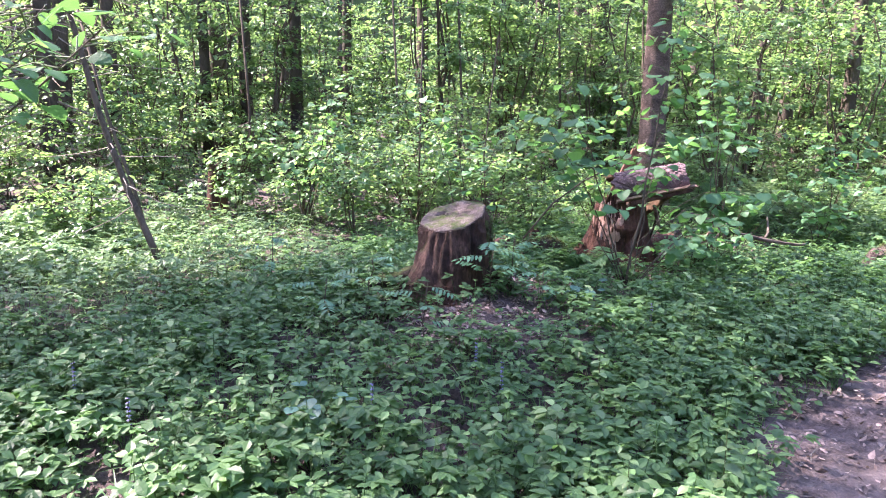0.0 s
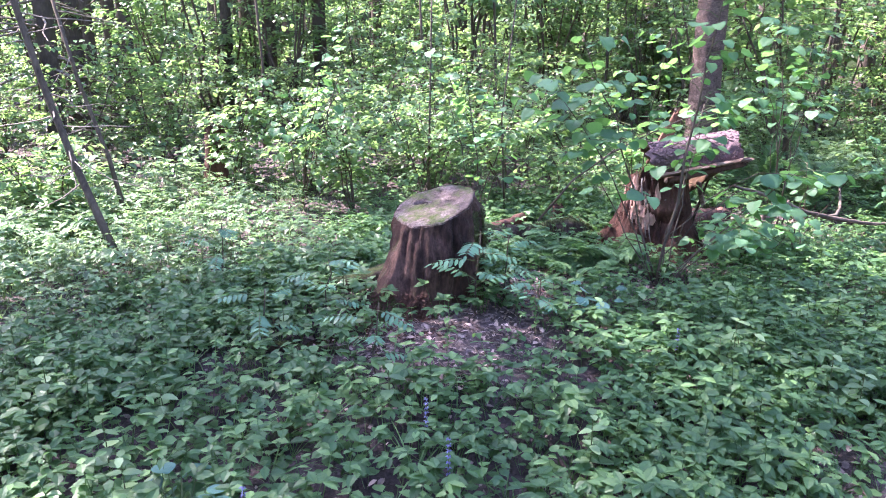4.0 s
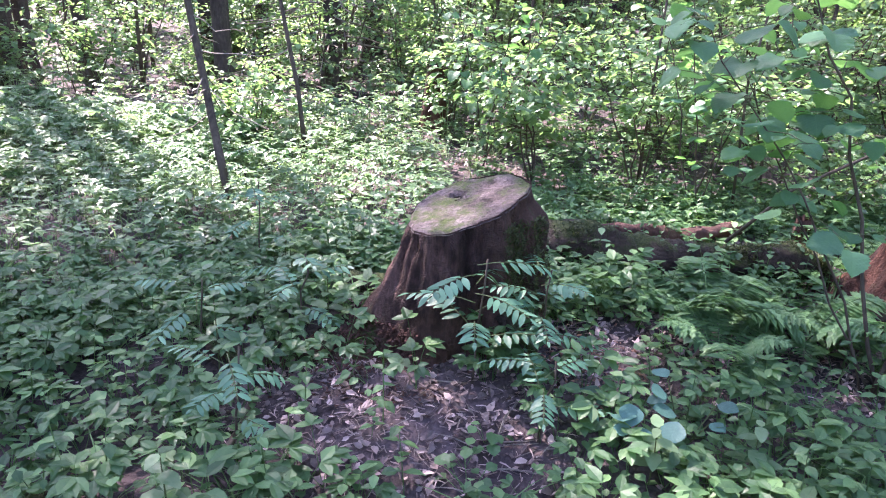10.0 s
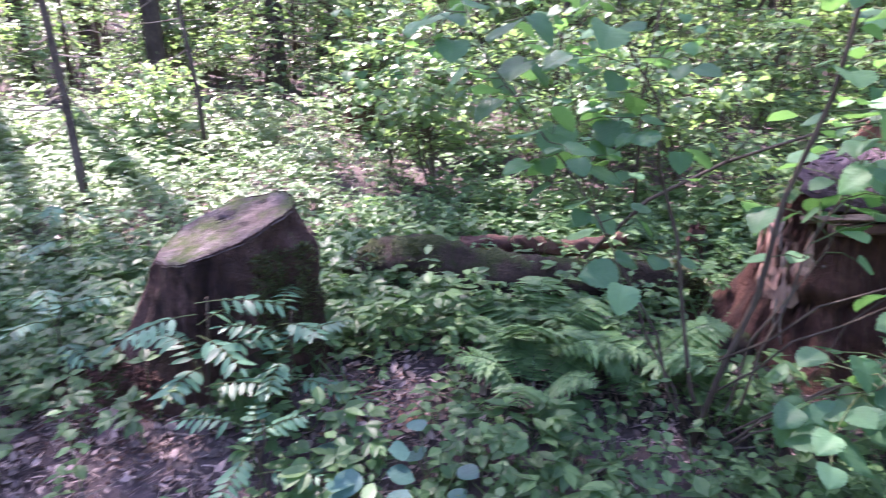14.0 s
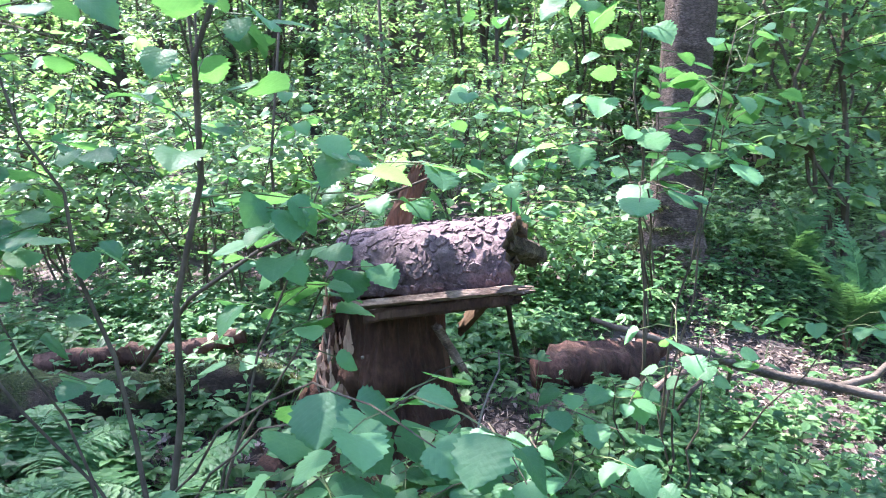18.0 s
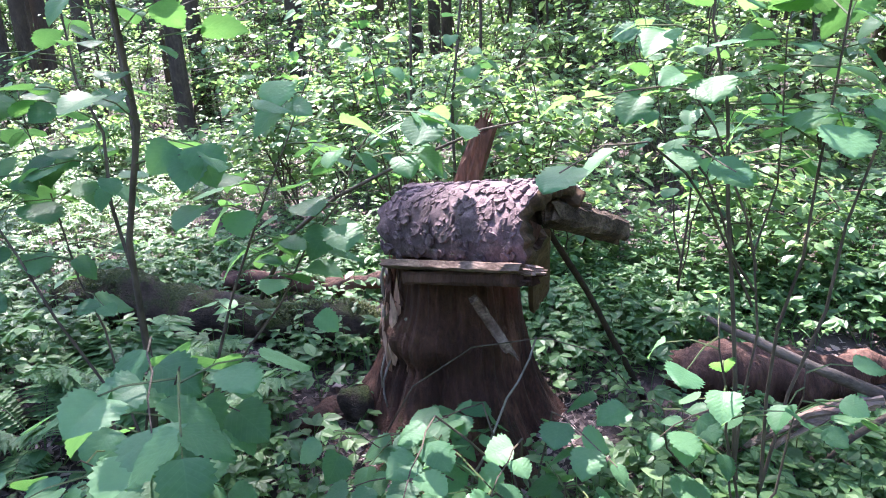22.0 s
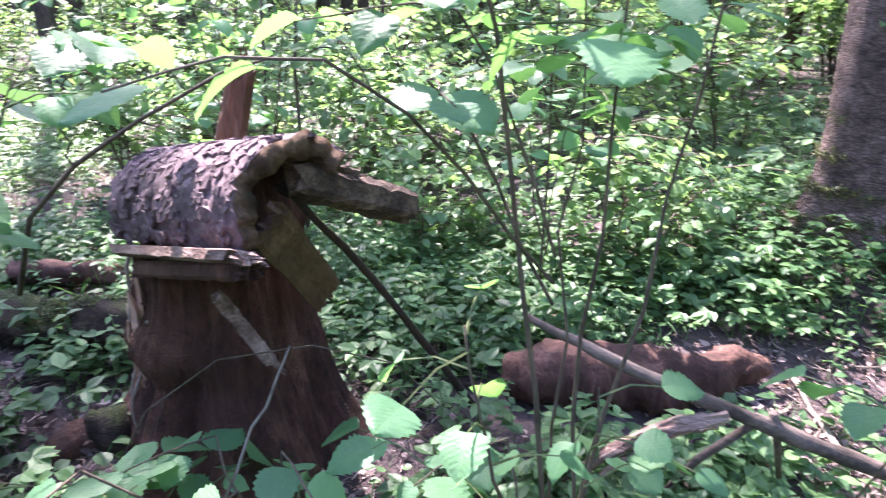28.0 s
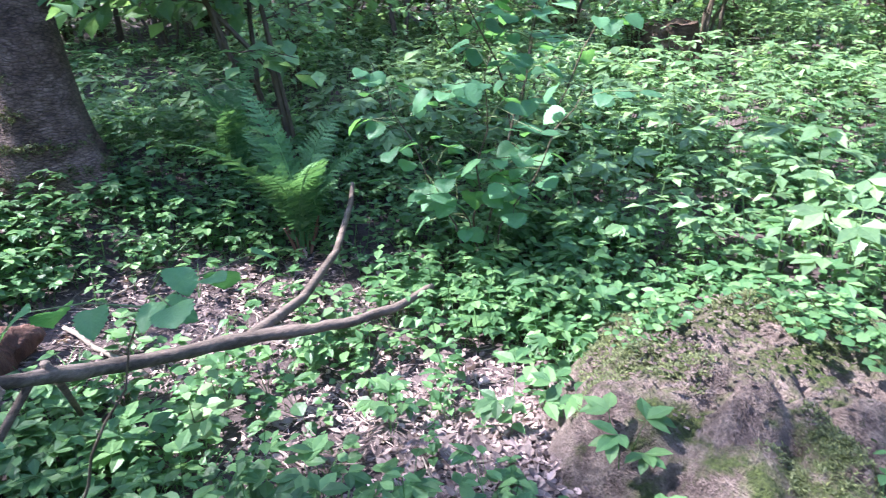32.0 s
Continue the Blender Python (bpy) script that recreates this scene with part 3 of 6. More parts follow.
# brightness of these herbs comes partly from the sun-paled leaf colour
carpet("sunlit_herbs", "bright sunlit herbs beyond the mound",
       [herb_goutweed(71, 2), herb_nettle(72, 2), herb_nettle(73, 2)], 1900, (5.8, 0.6, 13, 9), lambda x, y: (np.hypot(x - 5.4, y - 0.85) > 0.8) * np.clip(0.7 + 0.4 * np.sin(1.3 * x + 1) * np.sin(1.1 * y), 0.3, 1), (0.9, 1.7), M_HERB_LIT)


def litter_zone(x, y):
    d = np.hypot(x - 2, y)
    return np.clip(bare_at(x, y) + 0.08 + 0.3 * trail_at(x, y), 0, 1) * (d < 7)


def litter_leaf(seed):
    g = np.random.default_rng(seed)
    ln = g.uniform(0.03, 0.06)
    return moved(leaf_shape(ln, ln * 0.6, 3, g.uniform(-0.5, 0.6), g.uniform(-0.5, 0.4)), turn_x(g.uniform(-0.4, 0.4)))


at = np.concatenate([spots(23000, (-4, -6, 8, 6), litter_zone), spots(2600, (4.2, 0.5, 5.3, 1.7), lambda x, y: np.clip(1.2 - np.hypot((x - 4.72) / 0.42, (y - 1.08) / 0.36), 0, 1))])
pieces = []
for s in range(5):
    p = at[s::5]
    m = len(p)
    pieces.append(scattered(litter_leaf(s), turns(rng.uniform(0, 6.28, m), rng.normal(0, 0.3, m), rng.normal(0, 0.3, m), rng.uniform(0.4, 0.95, m)),
                            np.column_stack([p, ground_z(p[:, 0], p[:, 1]) + rng.uniform(0.004, 0.02, m)])))
v, f = join(pieces)
tagged(new("leaf_litter", mesh_of("leaf_litter", v, f, M_LITTER)), "fallen brown leaves lying loose on the soil", "leaf litter", kind="stuff")
at = spots(900, (-4, -6, 8, 6), litter_zone)
m = len(at)
twig = tube([(-0.5, 0, 0), (-0.1, 0.03, 0.02), (0.2, -0.02, 0.01), (0.5, 0.02, 0)], [0.012, 0.014, 0.011, 0.006], 4)
v, f = scattered(twig, turns(rng.uniform(0, 6.28, m), rng.normal(0, 0.08, m), rng.normal(0, 0.1, m), rng.uniform(0.06, 0.3, m)),
                 np.column_stack([at, ground_z(at[:, 0], at[:, 1]) + 0.008]))
tagged(new("fallen_twigs", mesh_of("fallen_twigs", v, f, M_DRY)), "thin dry grey-brown twigs strewn over the litter", "twigs", kind="stuff")


# ---------------------------------------------------------------- trees
def trunk_mesh(name, height, r0, r1, lean, mat, sides=28, flare=0.55, seed=0, rings=40):
    g = np.random.default_rng(seed)
    s = np.linspace(0, 1, rings) ** 1.6
    th = np.arange(sides) * 2 * math.pi / sides
    S, T = np.meshgrid(s, th, indexing="ij")
    z = S * (height + 0.15) - 0.15
    r = r0 + (r1 - r0) * S + r0 * flare * np.exp(-np.maximum(z, 0) / 0.22) * (0.75 + 0.45 * np.sin(T * 4 + g.uniform(0, 6)) * 1.0 + 0.2 * np.sin(T * 7 + 1))
    p = np.stack([np.cos(T), np.sin(T), z], -1).reshape(-1, 3)
    r = r * (1 + 0.02 * fbm(p * (3, 3, 5), 1.0, seed).reshape(r.shape))
    v = np.stack([r * np.cos(T) + lean[0] * z, r * np.sin(T) + lean[1] * z, z], -1).reshape(-1, 3)
    i, j = np.meshgrid(np.arange(rings - 1), np.arange(sides), indexing="ij")
    q = np.stack([i * sides + j, i * sides + (j + 1) % sides, (i + 1) * sides + (j + 1) % sides, (i + 1) * sides + j], -1).reshape(-1, 4)
    return mesh_of(name, v, q, mat, True)


def crown_mesh(name, n, rx, rz, base, leaf, seed):
    """Limbs and many small leaves with gaps, uneven in outline."""
    g = np.random.default_rng(seed)
    pieces, ats = [], []
    for k in range(16):
        a, z = g.uniform(0, 6.28), base + g.uniform(0, 1.6 * rz)
        reach = rx * g.uniform(0.45, 1.0) * math.sqrt(max(0.15, 1 - ((z - base - 0.8 * rz) / (1.1 * rz)) ** 2))
        tip = np.array([reach * math.cos(a), reach * math.sin(a), z + g.uniform(-0.1, 0.35) * reach])
        pieces.append(tube(bend((0, 0, z), tip, 5, -0.04 * reach, 0.08, k), [0.05, 0.04, 0.03, 0.02, 0.008], 4, cap=False))
        for _ in range(n // 16):
            s = g.uniform(0.2, 1.05)
            c = np.array([0, 0, z]) * (1 - s) + tip * s
            ats.append(c + g.normal(size=3) * (0.42, 0.42, 0.3))
    ats = np.array(ats)
    m = len(ats)
    lv = scattered(leaf, turns(g.uniform(0, 6.28, m), g.normal(0.2, 0.4, m), g.normal(0, 0.4, m), g.uniform(0.7, 1.3, m)), ats)
    v, f = join([*pieces, lv])
    idx = np.ones(len(f), int)
    idx[: len(f) - len(lv[1])] = 0
    return mesh_of(name, v, f, None, False, [M_TWIG, M_CROWN], idx)


CROWN_LEAF = leaf_shape(0.19, 0.13, 2, 0.2, 0.2)
CROWNS = [crown_mesh("crown", 1500, 2.6, 3.2, 7.0, CROWN_LEAF, s) for s in (1, 2, 3)]


def keeps_clearing_light(x, y, high, reach):
    """Whether a crown at that height leaves the sun on the fern clearing and the mound."""
    sx, sy = x - SUN_TO.x / SUN_TO.z * high, y - SUN_TO.y / SUN_TO.z * high
    return math.hypot((sx + 3.8) / 2.6, (sy - 2.4) / 2.2) > 1 + reach / 2.6 and math.hypot(sx - 5.4, sy - 1.0) > 1.2 + reach


def forest_tree(name, label, x, y, r, height=13.0, lean=(0, 0), mat=None, crown=True, seed=0, cs=1.0, group="", rise=0.0, flare=0.55, spin=0):
    tree = thing(name, label, "tree", (x, y, float(ground_z(x, y))), group)
    part("trunk", trunk_mesh("trunk", height, r, r * 0.45, lean, mat or M_BARK_FAR, seed=seed, flare=flare), tree)
    if crown:
        part("crown", CROWNS[seed % 3], tree, m=Matrix.Translation((lean[0] * 7, lean[1] * 7, rise)) @ pose(0, 0, 0, 0, 0, 77 * seed + spin) @ Matrix.Diagonal((cs, cs, 1, 1)))
    return tree


SPRUCE = forest_tree("spruce_tree", "tall grey-brown spruce with flaky bark, mossy at its flared foot", 3.87, 3.85, 0.185, 14, (-0.012, 0.0), M_BARK, seed=4, cs=0.9, flare=0.75)
NEAR_TREES = [(-0.85, 10.9, 0.15, 13), (0.5, 15, 0.17, 15), (-5.8, 6, 0.13, 12), (8.4, 16.9, 0.24, 15), (9.3, 17.3, 0.25, 15), (-2.9, 12.3, 0.13, 13), (-3, 17.2, 0.28, 16), (2.9, 15.5, 0.2, 15), (-5.4, 10.1, 0.2, 13), (0.4, 12.2, 0.13, 13), (8.8, 21.6, 0.2, 15), (11.2, 20, 0.18, 15), (-7.2, 7.4, 0.14, 12), (7.2, 12.5, 0.13, 13), (-9.5, 5.2, 0.12, 13), (-6.5, 14.5, 0.15, 14), (12.5, 13, 0.16, 14), (10.5, 7.5, 0.15, 13), (-8.5, -0.5, 0.16, 13)]
LEANING = {1: (0.0, 0.01), 2: (0.01, 0), 6: (0.01, 0), 11: (0.02, 0), 12: (0, 0.02), 15: (0.03, 0), 17: (0.0, 0.02)}
for n, (x, y, r, h) in enumerate(NEAR_TREES):
    s = n + 1 if n < 3 else n + 3
    lean = LEANING.get(s, (0, 0))
    forest_tree("forest_tree", "straight dark-barked forest tree standing in green undergrowth", x, y, r, h, lean, seed=s, crown=s != 3 and keeps_clearing_light(x, y, 11.6, 1.4), group="trees of the wood", cs=0.7, rise=2.0)
# added trees, set along the sun's line so their crowns shade chosen spots
SHADE_TREES = [(-12.4, 3.7, 0.7, 0), (-10.08, 6.28, 1.0, 330), (-13.18, 7.58, 1.0, 260), (-10.53, 9.18, 1.0, 60), (-13.4, 6.0, 1.0, 0), (-4.5, 10.4, 0.75, 0), (-5.3, 12.2, 0.75, 0), (-2.0, 12.4, 0.6, 0), (-8.3, 9.3, 0.26, 0), (-7.1, 8.9, 0.28, 0), (-10.05, 5.9, 0.24, 0), (-10.6, 5.2, 0.36, 0), (-8.8, 6.3, 0.4, 0)]
for n, (x, y, cs, spin) in enumerate(SHADE_TREES):
    forest_tree("forest_tree", "added shade tree, tall and dark-barked with a high leafy crown", x, y, 0.12 + 0.012 * (n % 4), 25 if n in (1, 2, 3, 8) else 21, (0, 0), seed=30 + n, group="trees of the wood", cs=cs, rise=10.5 if n in (1, 2, 3, 8) else 6.5, spin=spin)

# ---------------------------------------------------------------- the sawn stump
CUT_C, CUT_N, CUT_R = np.array([0.044, -0.032, 0.76]), np.array([-0.296, -0.229, 1.0]), 0.236


def cut_z(x, y):
    return CUT_C[2] - (CUT_N[0] * (x - CUT_C[0]) + CUT_N[1] * (y - CUT_C[1]))


ROOTS = [(-2.65, 2.0, 0.4), (-2.0, 0.7, 0.3), (2.55, 1.0, 0.17), (-0.75, 0.7, 0.26), (0.7, 0.75, 0.22), (-1.45, 0.45, 0.3), (1.6, 0.6, 0.22)]


STUMP_V = []


def sawn_stump():
    st = thing("tree_stump", "old sawn spruce stump, slanting mossy cut, dark rotten sides", "stump", (0, 0, 0))
    sides, rings = 144, 56
    th = np.arange(sides) * 2 * math.pi / sides
    S, T = np.meshgrid(np.linspace(0, 1, rings), th, indexing="ij")
    g0 = 0.02
    cx, cy = CUT_C[0], CUT_C[1]
    rim = CUT_R * (1 + 0.035 * np.sin(3 * T + 0.5) + 0.02 * np.sin(7 * T) + 0.012 * np.sin(17 * T + 2))
    top = cut_z(cx + rim * np.cos(T), cy + rim * np.sin(T))
    z = g0 + (top - g0) * S
    low = np.exp(-(z - g0) / 0.16)
    mid_flare = np.exp(-(z - g0) / 0.4)
    lobe = np.zeros_like(T)
    for a, reach, wide in ROOTS:
        d = np.angle(np.exp(1j * (T - a)))
        lobe += reach * np.exp(-(d / wide) ** 2)
    r = rim * (1 + 0.16 * mid_flare + 0.14 * low) + 0.26 * lobe * low ** 1.15 + 0.07 * lobe * mid_flare
    r = rim + (r - rim) * np.clip((1 - S) * 3.5, 0, 1)
    # the bark still stands off the wood on one side, and a hollow gapes at the foot
    shell = np.exp(-(np.angle(np.exp(1j * (T - 0.35))) / 0.75) ** 2) * np.clip((0.93 - S) * 14, 0, 1)
    r = r + 0.045 * shell * (1 + 0.4 * np.sin(9 * T)) + 0.05 * np.exp(-(np.angle(np.exp(1j * (T + 2.65))) / 0.5) ** 2) * np.clip((0.8 - S) * 1.6, 0, 1)
    r = r - 0.09 * np.exp(-(np.angle(np.exp(1j * (T + 1.35))) / 0.34) ** 2) * np.exp(-((z - 0.1) / 0.2) ** 2)
    p = np.stack([3.5 * np.cos(T), 3.5 * np.sin(T), 1.2 * z], -1).reshape(-1, 3)
    ridge = fbm(p * (3.2, 3.2, 1.0), 1.5, 5, 3).reshape(r.shape)
    pits = fbm(np.stack([4 * np.cos(T), 4 * np.sin(T), 6 * z], -1).reshape(-1, 3) * 3, 1.2, 9, 2).reshape(r.shape)
    r = r + (0.013 * ridge + 0.009 * pits) * np.clip((1 - S) * 12, 0.0, 1)
    v = np.stack([cx + r * np.cos(T), cy + r * np.sin(T), z], -1).reshape(-1, 3)
    i, j = np.meshgrid(np.arange(rings - 1), np.arange(sides), indexing="ij")
    q = np.stack([i * sides + j, i * sides + (j + 1) % sides, (i + 1) * sides + (j + 1) % sides, (i + 1) * sides + j], -1).reshape(-1, 4)
    STUMP_V.append(v)
    part("trunk", mesh_of("trunk", v, q, M_STUMP, True), st, "dark red-brown rotten wood with moss")
    # the sawn face, dished and cracked, with a small black hole
    nr = 26
    R, T = np.meshgrid(np.linspace(0, 1, nr), th, indexing="ij")
    rim = CUT_R * 1.012 * (1 + 0.035 * np.sin(3 * T + 0.5) + 0.02 * np.sin(7 * T) + 0.012 * np.sin(17 * T + 2))
    x, y = cx + R * rim * np.cos(T), cy + R * rim * np.sin(T)
    zz = cut_z(x, y) + 0.0022 * np.sin(R * 70 + 0.6 * np.sin(3 * T)) * (R < 0.97) - 0.012 * (R > 0.985) + 0.004 * fbm(np.stack([x * 9, y * 9, 0 * x], -1).reshape(-1, 3), 1.6, 3).reshape(x.shape)
    for hx, hy, hr, hd in ((-0.03, 0.06, 0.028, 0.07), (0.1, 0.12, 0.018, 0.03), (0.03, 0.015, 0.012, 0.02), (-0.12, -0.02, 0.012, 0.012)):
        zz -= hd * np.exp(-(((x - hx) / hr) ** 2 + ((y - hy) / (hr * 0.6)) ** 2))
    v = np.stack([x, y, zz + 0.002], -1).reshape(-1, 3)
    i, j = np.meshgrid(np.arange(nr - 1), np.arange(sides), indexing="ij")
    q = np.stack([i * sides + j, (i + 1) * sides + j, (i + 1) * sides + (j + 1) % sides, i * sides + (j + 1) % sides], -1).reshape(-1, 4)
    part("cut_face", mesh_of("cut_face", v, q, M_CUT, True), st, "grey weathered saw cut, partly mossy, with a small hole")
    # shallow cone; the hole's inner shade is painted as a near-black colour
    th2 = np.arange(20) * 2 * math.pi / 20
    hx, hy = -0.012 + 0.024 * np.cos(th2) * (1 + 0.15 * np.sin(3 * th2)), 0.004 + 0.016 * np.sin(th2)
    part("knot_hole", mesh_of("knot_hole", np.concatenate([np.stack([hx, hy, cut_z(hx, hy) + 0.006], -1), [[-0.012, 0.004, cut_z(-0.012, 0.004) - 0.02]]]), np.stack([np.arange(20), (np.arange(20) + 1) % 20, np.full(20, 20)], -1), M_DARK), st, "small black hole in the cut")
    for k, (a, ln, wd) in enumerate(((2.62, 0.8, 0.065), (2.2, 0.65, 0.055), (-0.5, 0.3, 0.035))):
        s = np.linspace(0.28, 0.3 + ln, 9)
        pts = np.stack([cx + s * math.cos(a) + 0.05 * np.sin(s * 6 + k), cy + s * np.sin(a) + 0.04 * np.cos(s * 5 + k), 0 * s], -1)
        pts[:, 2] = ground_z(pts[:, 0], pts[:, 1]) + np.linspace(0.17, 0.0, 9)
        part("root", mesh_of("root", *tube(pts, np.linspace(wd, wd * 0.35, 9), 12, 0.08, seed=k), M_MOSSLOG, True), st, "mossy surface root")
    return st


sawn_stump()


# ---------------------------------------------------------------- the broken stump with its slab of bark
def broken_stump():
    st = thing("tree_stump", "broken rotten stump, splintered pale red wood at its side", "stump", (0, 0, 0))
    cx, cy = 2.15, 1.40
    gz = float(ground_z(cx, cy))
    sides, rings = 168, 60
    th = np.arange(sides) * 2 * math.pi / sides
    S, T = np.meshgrid(np.linspace(0, 1, rings), th, indexing="ij")

    def lobe(at, wide):
        return np.exp(-(np.angle(np.exp(1j * (T - at))) / wide) ** 2)

    torn = lobe(3.65, 0.55)
    jag = 0.03 * np.sin(5 * T) + 0.045 * np.abs(np.sin(11 * T + 0.6)) + 0.02 * np.sin(23 * T) + 0.02 * np.sin(37 * T)
    top = 0.66 + jag * (0.4 + torn) + 0.09 * torn + 0.05 * np.cos(T - 0.3)
    z = gz - 0.06 + (top - gz + 0.06) * S
    h = z - gz
    lob = 0.8 * lobe(2.75, 0.36) + 0.45 * lobe(3.55, 0.3) + 0.5 * lobe(4.75, 0.34) + 0.62 * lobe(5.65, 0.34) + 0.3 * lobe(0.5, 0.4) + 0.35 * lobe(1.7, 0.4)
    r = 0.215 + 0.05 * (1 - S) + 0.34 * (0.22 + lob) * np.exp(-np.maximum(h, 0) / 0.17) + 0.1 * lob * np.exp(-np.maximum(h, 0) / 0.4)
    # a rounded collar of red wood bulges under the plank; a slot is rotted out beneath it
    rim = np.clip(lobe(4.55, 0.85) * 1.5, 0, 1)
    r = r + rim * (0.05 * np.exp(-((h - 0.44) / 0.07) ** 2) - 0.02 * np.exp(-((h - 0.33) / 0.04) ** 2))
    r = r - 0.045 * torn * np.clip((h - 0.3) * 5, 0, 1)
    r = r - 0.05 * lobe(5.05, 0.1) * np.exp(-((h - 0.22) / 0.16) ** 2) - 0.03 * lobe(4.5, 0.07) * np.exp(-((h - 0.2) / 0.2) ** 2)
    p = np.stack([4 * np.cos(T), 4 * np.sin(T), 1.6 * z], -1).reshape(-1, 3)
    grain = fbm(p * (3.0, 3.0, 0.7), 1.6, 8, 3).reshape(r.shape)
    r = r + 0.012 * grain + 0.006 * fbm(p * (7, 7, 5), 1.6, 18, 2).reshape(r.shape) + 0.02 * torn * np.sin(31 * T + 3 * np.sin(5 * z)) * np.clip((h - 0.15) * 4, 0, 1)
    v = np.stack([cx + r * np.cos(T), cy + r * np.sin(T), z], -1).reshape(-1, 3)
    i, j = np.meshgrid(np.arange(rings - 1), np.arange(sides), indexing="ij")
    q = np.stack([i * sides + j, i * sides + (j + 1) % sides, (i + 1) * sides + (j + 1) % sides, (i + 1) * sides + j], -1).reshape(-1, 4)
    inner = np.stack([cx + 0.8 * r[-1] * np.cos(th), cy + 0.8 * r[-1] * np.sin(th), top[-1] - 0.1], -1)
    n = len(v)
    k = np.arange(sides)
    q2 = np.stack([(rings - 1) * sides + k, (rings - 1) * sides + (k + 1) % sides, n + (k + 1) % sides, n + k], -1)
    part("trunk", mesh_of("trunk", np.concatenate([v, inner]), np.concatenate([q, q2]), M_HEART, True), st, "rotten red-brown heartwood, dark and damp below")
    # near-black sheet that closes the stump's sunken top
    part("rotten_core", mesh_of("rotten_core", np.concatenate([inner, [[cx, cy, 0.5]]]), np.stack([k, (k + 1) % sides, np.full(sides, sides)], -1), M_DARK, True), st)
    BROKEN_V.append(v)
    # torn plates of pale red wood standing where the trunk broke away
    g = np.random.default_rng(21)
    for n in range(46):
        a = g.uniform(3.0, 4.3)
        w, ln = g.uniform(0.014, 0.045), g.uniform(0.12, 0.32)
        foot = gz + g.uniform(0.2, 0.46)
        rad = 0.225 + 0.1 * math.exp(-(foot - gz) / 0.17) + g.uniform(-0.02, 0.03)
        lean = g.uniform(-0.03, 0.05)
        base = np.array([cx + rad * math.cos(a), cy + rad * math.sin(a), foot])
        tip = base + np.array([lean * math.cos(a) - 0.3 * lean * math.sin(a), lean * math.sin(a), min(ln, 0.87 - foot)])
        v, f = tube(bend((0, 0, 0), tip - base, 7, 0, 0.005, n), np.array([0.35, 0.8, 1, 1.05, 0.9, 0.6, 0.12]) * w, 6, 0.22, seed=n)
        # flattened against the trunk
        out = np.array([math.cos(a), math.sin(a), 0])
        v = v - np.outer(v @ out, out) * 0.55 + base
        part("splinter", mesh_of("splinter", v, f, (M_PALE, M_RAW, M_ROT, M_PALE)[n % 4]), st, "torn splinter of pale red wood" if n % 4 == 0 else "")
    # loose fibres and shreds of inner bark down the front
    for n in range(22):
        a = g.uniform(3.9, 5.9)
        z0, z1 = sorted(g.uniform(0.12, 0.46, 2))
        zs = np.linspace(z0, z1 + 0.08, 7)
        rad = 0.225 + 0.1 * np.exp(-(zs - gz) / 0.17) * (1 + 0.3 * math.cos(4 * a))
        wave = a + 0.04 * np.sin(zs * 17 + n)
        pts = np.stack([cx + rad * np.cos(wave), cy + rad * np.sin(wave), zs], -1)
        part("bark_strand", mesh_of("bark_strand", *tube(pts, np.array([0.3, 0.8, 1, 1, 0.9, 0.7, 0.2]) * g.uniform(0.003, 0.009), 5, 0.2, seed=n), M_RAW if n % 4 == 0 else M_ROT), st)
    # thin dead roots hanging down the splintered side
    for n, (a0, a1, z0, z1) in enumerate(((3.75, 4.1, 0.66, 0.18), (3.95, 4.25, 0.5, 0.12), (3.5, 3.65, 0.6, 0.2), (4.55, 4.75, 0.5, 0.3))):
        s = np.linspace(0, 1, 9)
        aa, zz = a0 + (a1 - a0) * s, z0 + (z1 - z0) * s
        rad = 0.25 + 0.16 * np.exp(-(zz - gz) / 0.17) + 0.02 * np.sin(9 * s + n)
        part("hanging_root", mesh_of("hanging_root", *tube(np.stack([cx + rad * np.cos(aa), cy + rad * np.sin(aa), zz], -1), np.linspace(0.007, 0.004, 9), 6, 0.1, seed=n), M_DRY, True), st, "thin pale dead root")
    return st


BROKEN_V = []
M_PALE = rough_material("pale_torn_wood", [(0.28, (0.25, 0.12, 0.09)), (0.5, (0.47, 0.27, 0.21)), (0.75, (0.62, 0.43, 0.36))], 10, (1, 1, 0.15), bump=0.9, depth=0.01, fine=80, contrast=0.55)
broken_stump()

# the slab: axis from its low end at the splintered side to its raised end
SLAB_A, SLAB_B = np.array([2.04, 1.335, 0.763]), np.array([2.69, 1.165, 0.882])
SLAB_AX = (SLAB_B - SLAB_A) / np.linalg.norm(SLAB_B - SLAB_A)
SLAB_SIDE = np.cross((0, 0, 1), SLAB_AX) / np.linalg.norm(np.cross((0, 0, 1), SLAB_AX))
SLAB_UP = np.cross(SLAB_AX, SLAB_SIDE)
SLAB_LEN = float(np.linalg.norm(SLAB_B - SLAB_A))
SLAB_R = 0.172


def slab_point(s, a, r):
    """A place on the slab: s along it, a round it (0 up, pi/2 to the near side), r from its axis."""
    s, a, r = np.broadcast_arrays(s, a, r)
    return SLAB_A + s[..., None] * SLAB_AX + (r * np.cos(a))[..., None] * SLAB_UP - (r * np.sin(a))[..., None] * SLAB_SIDE


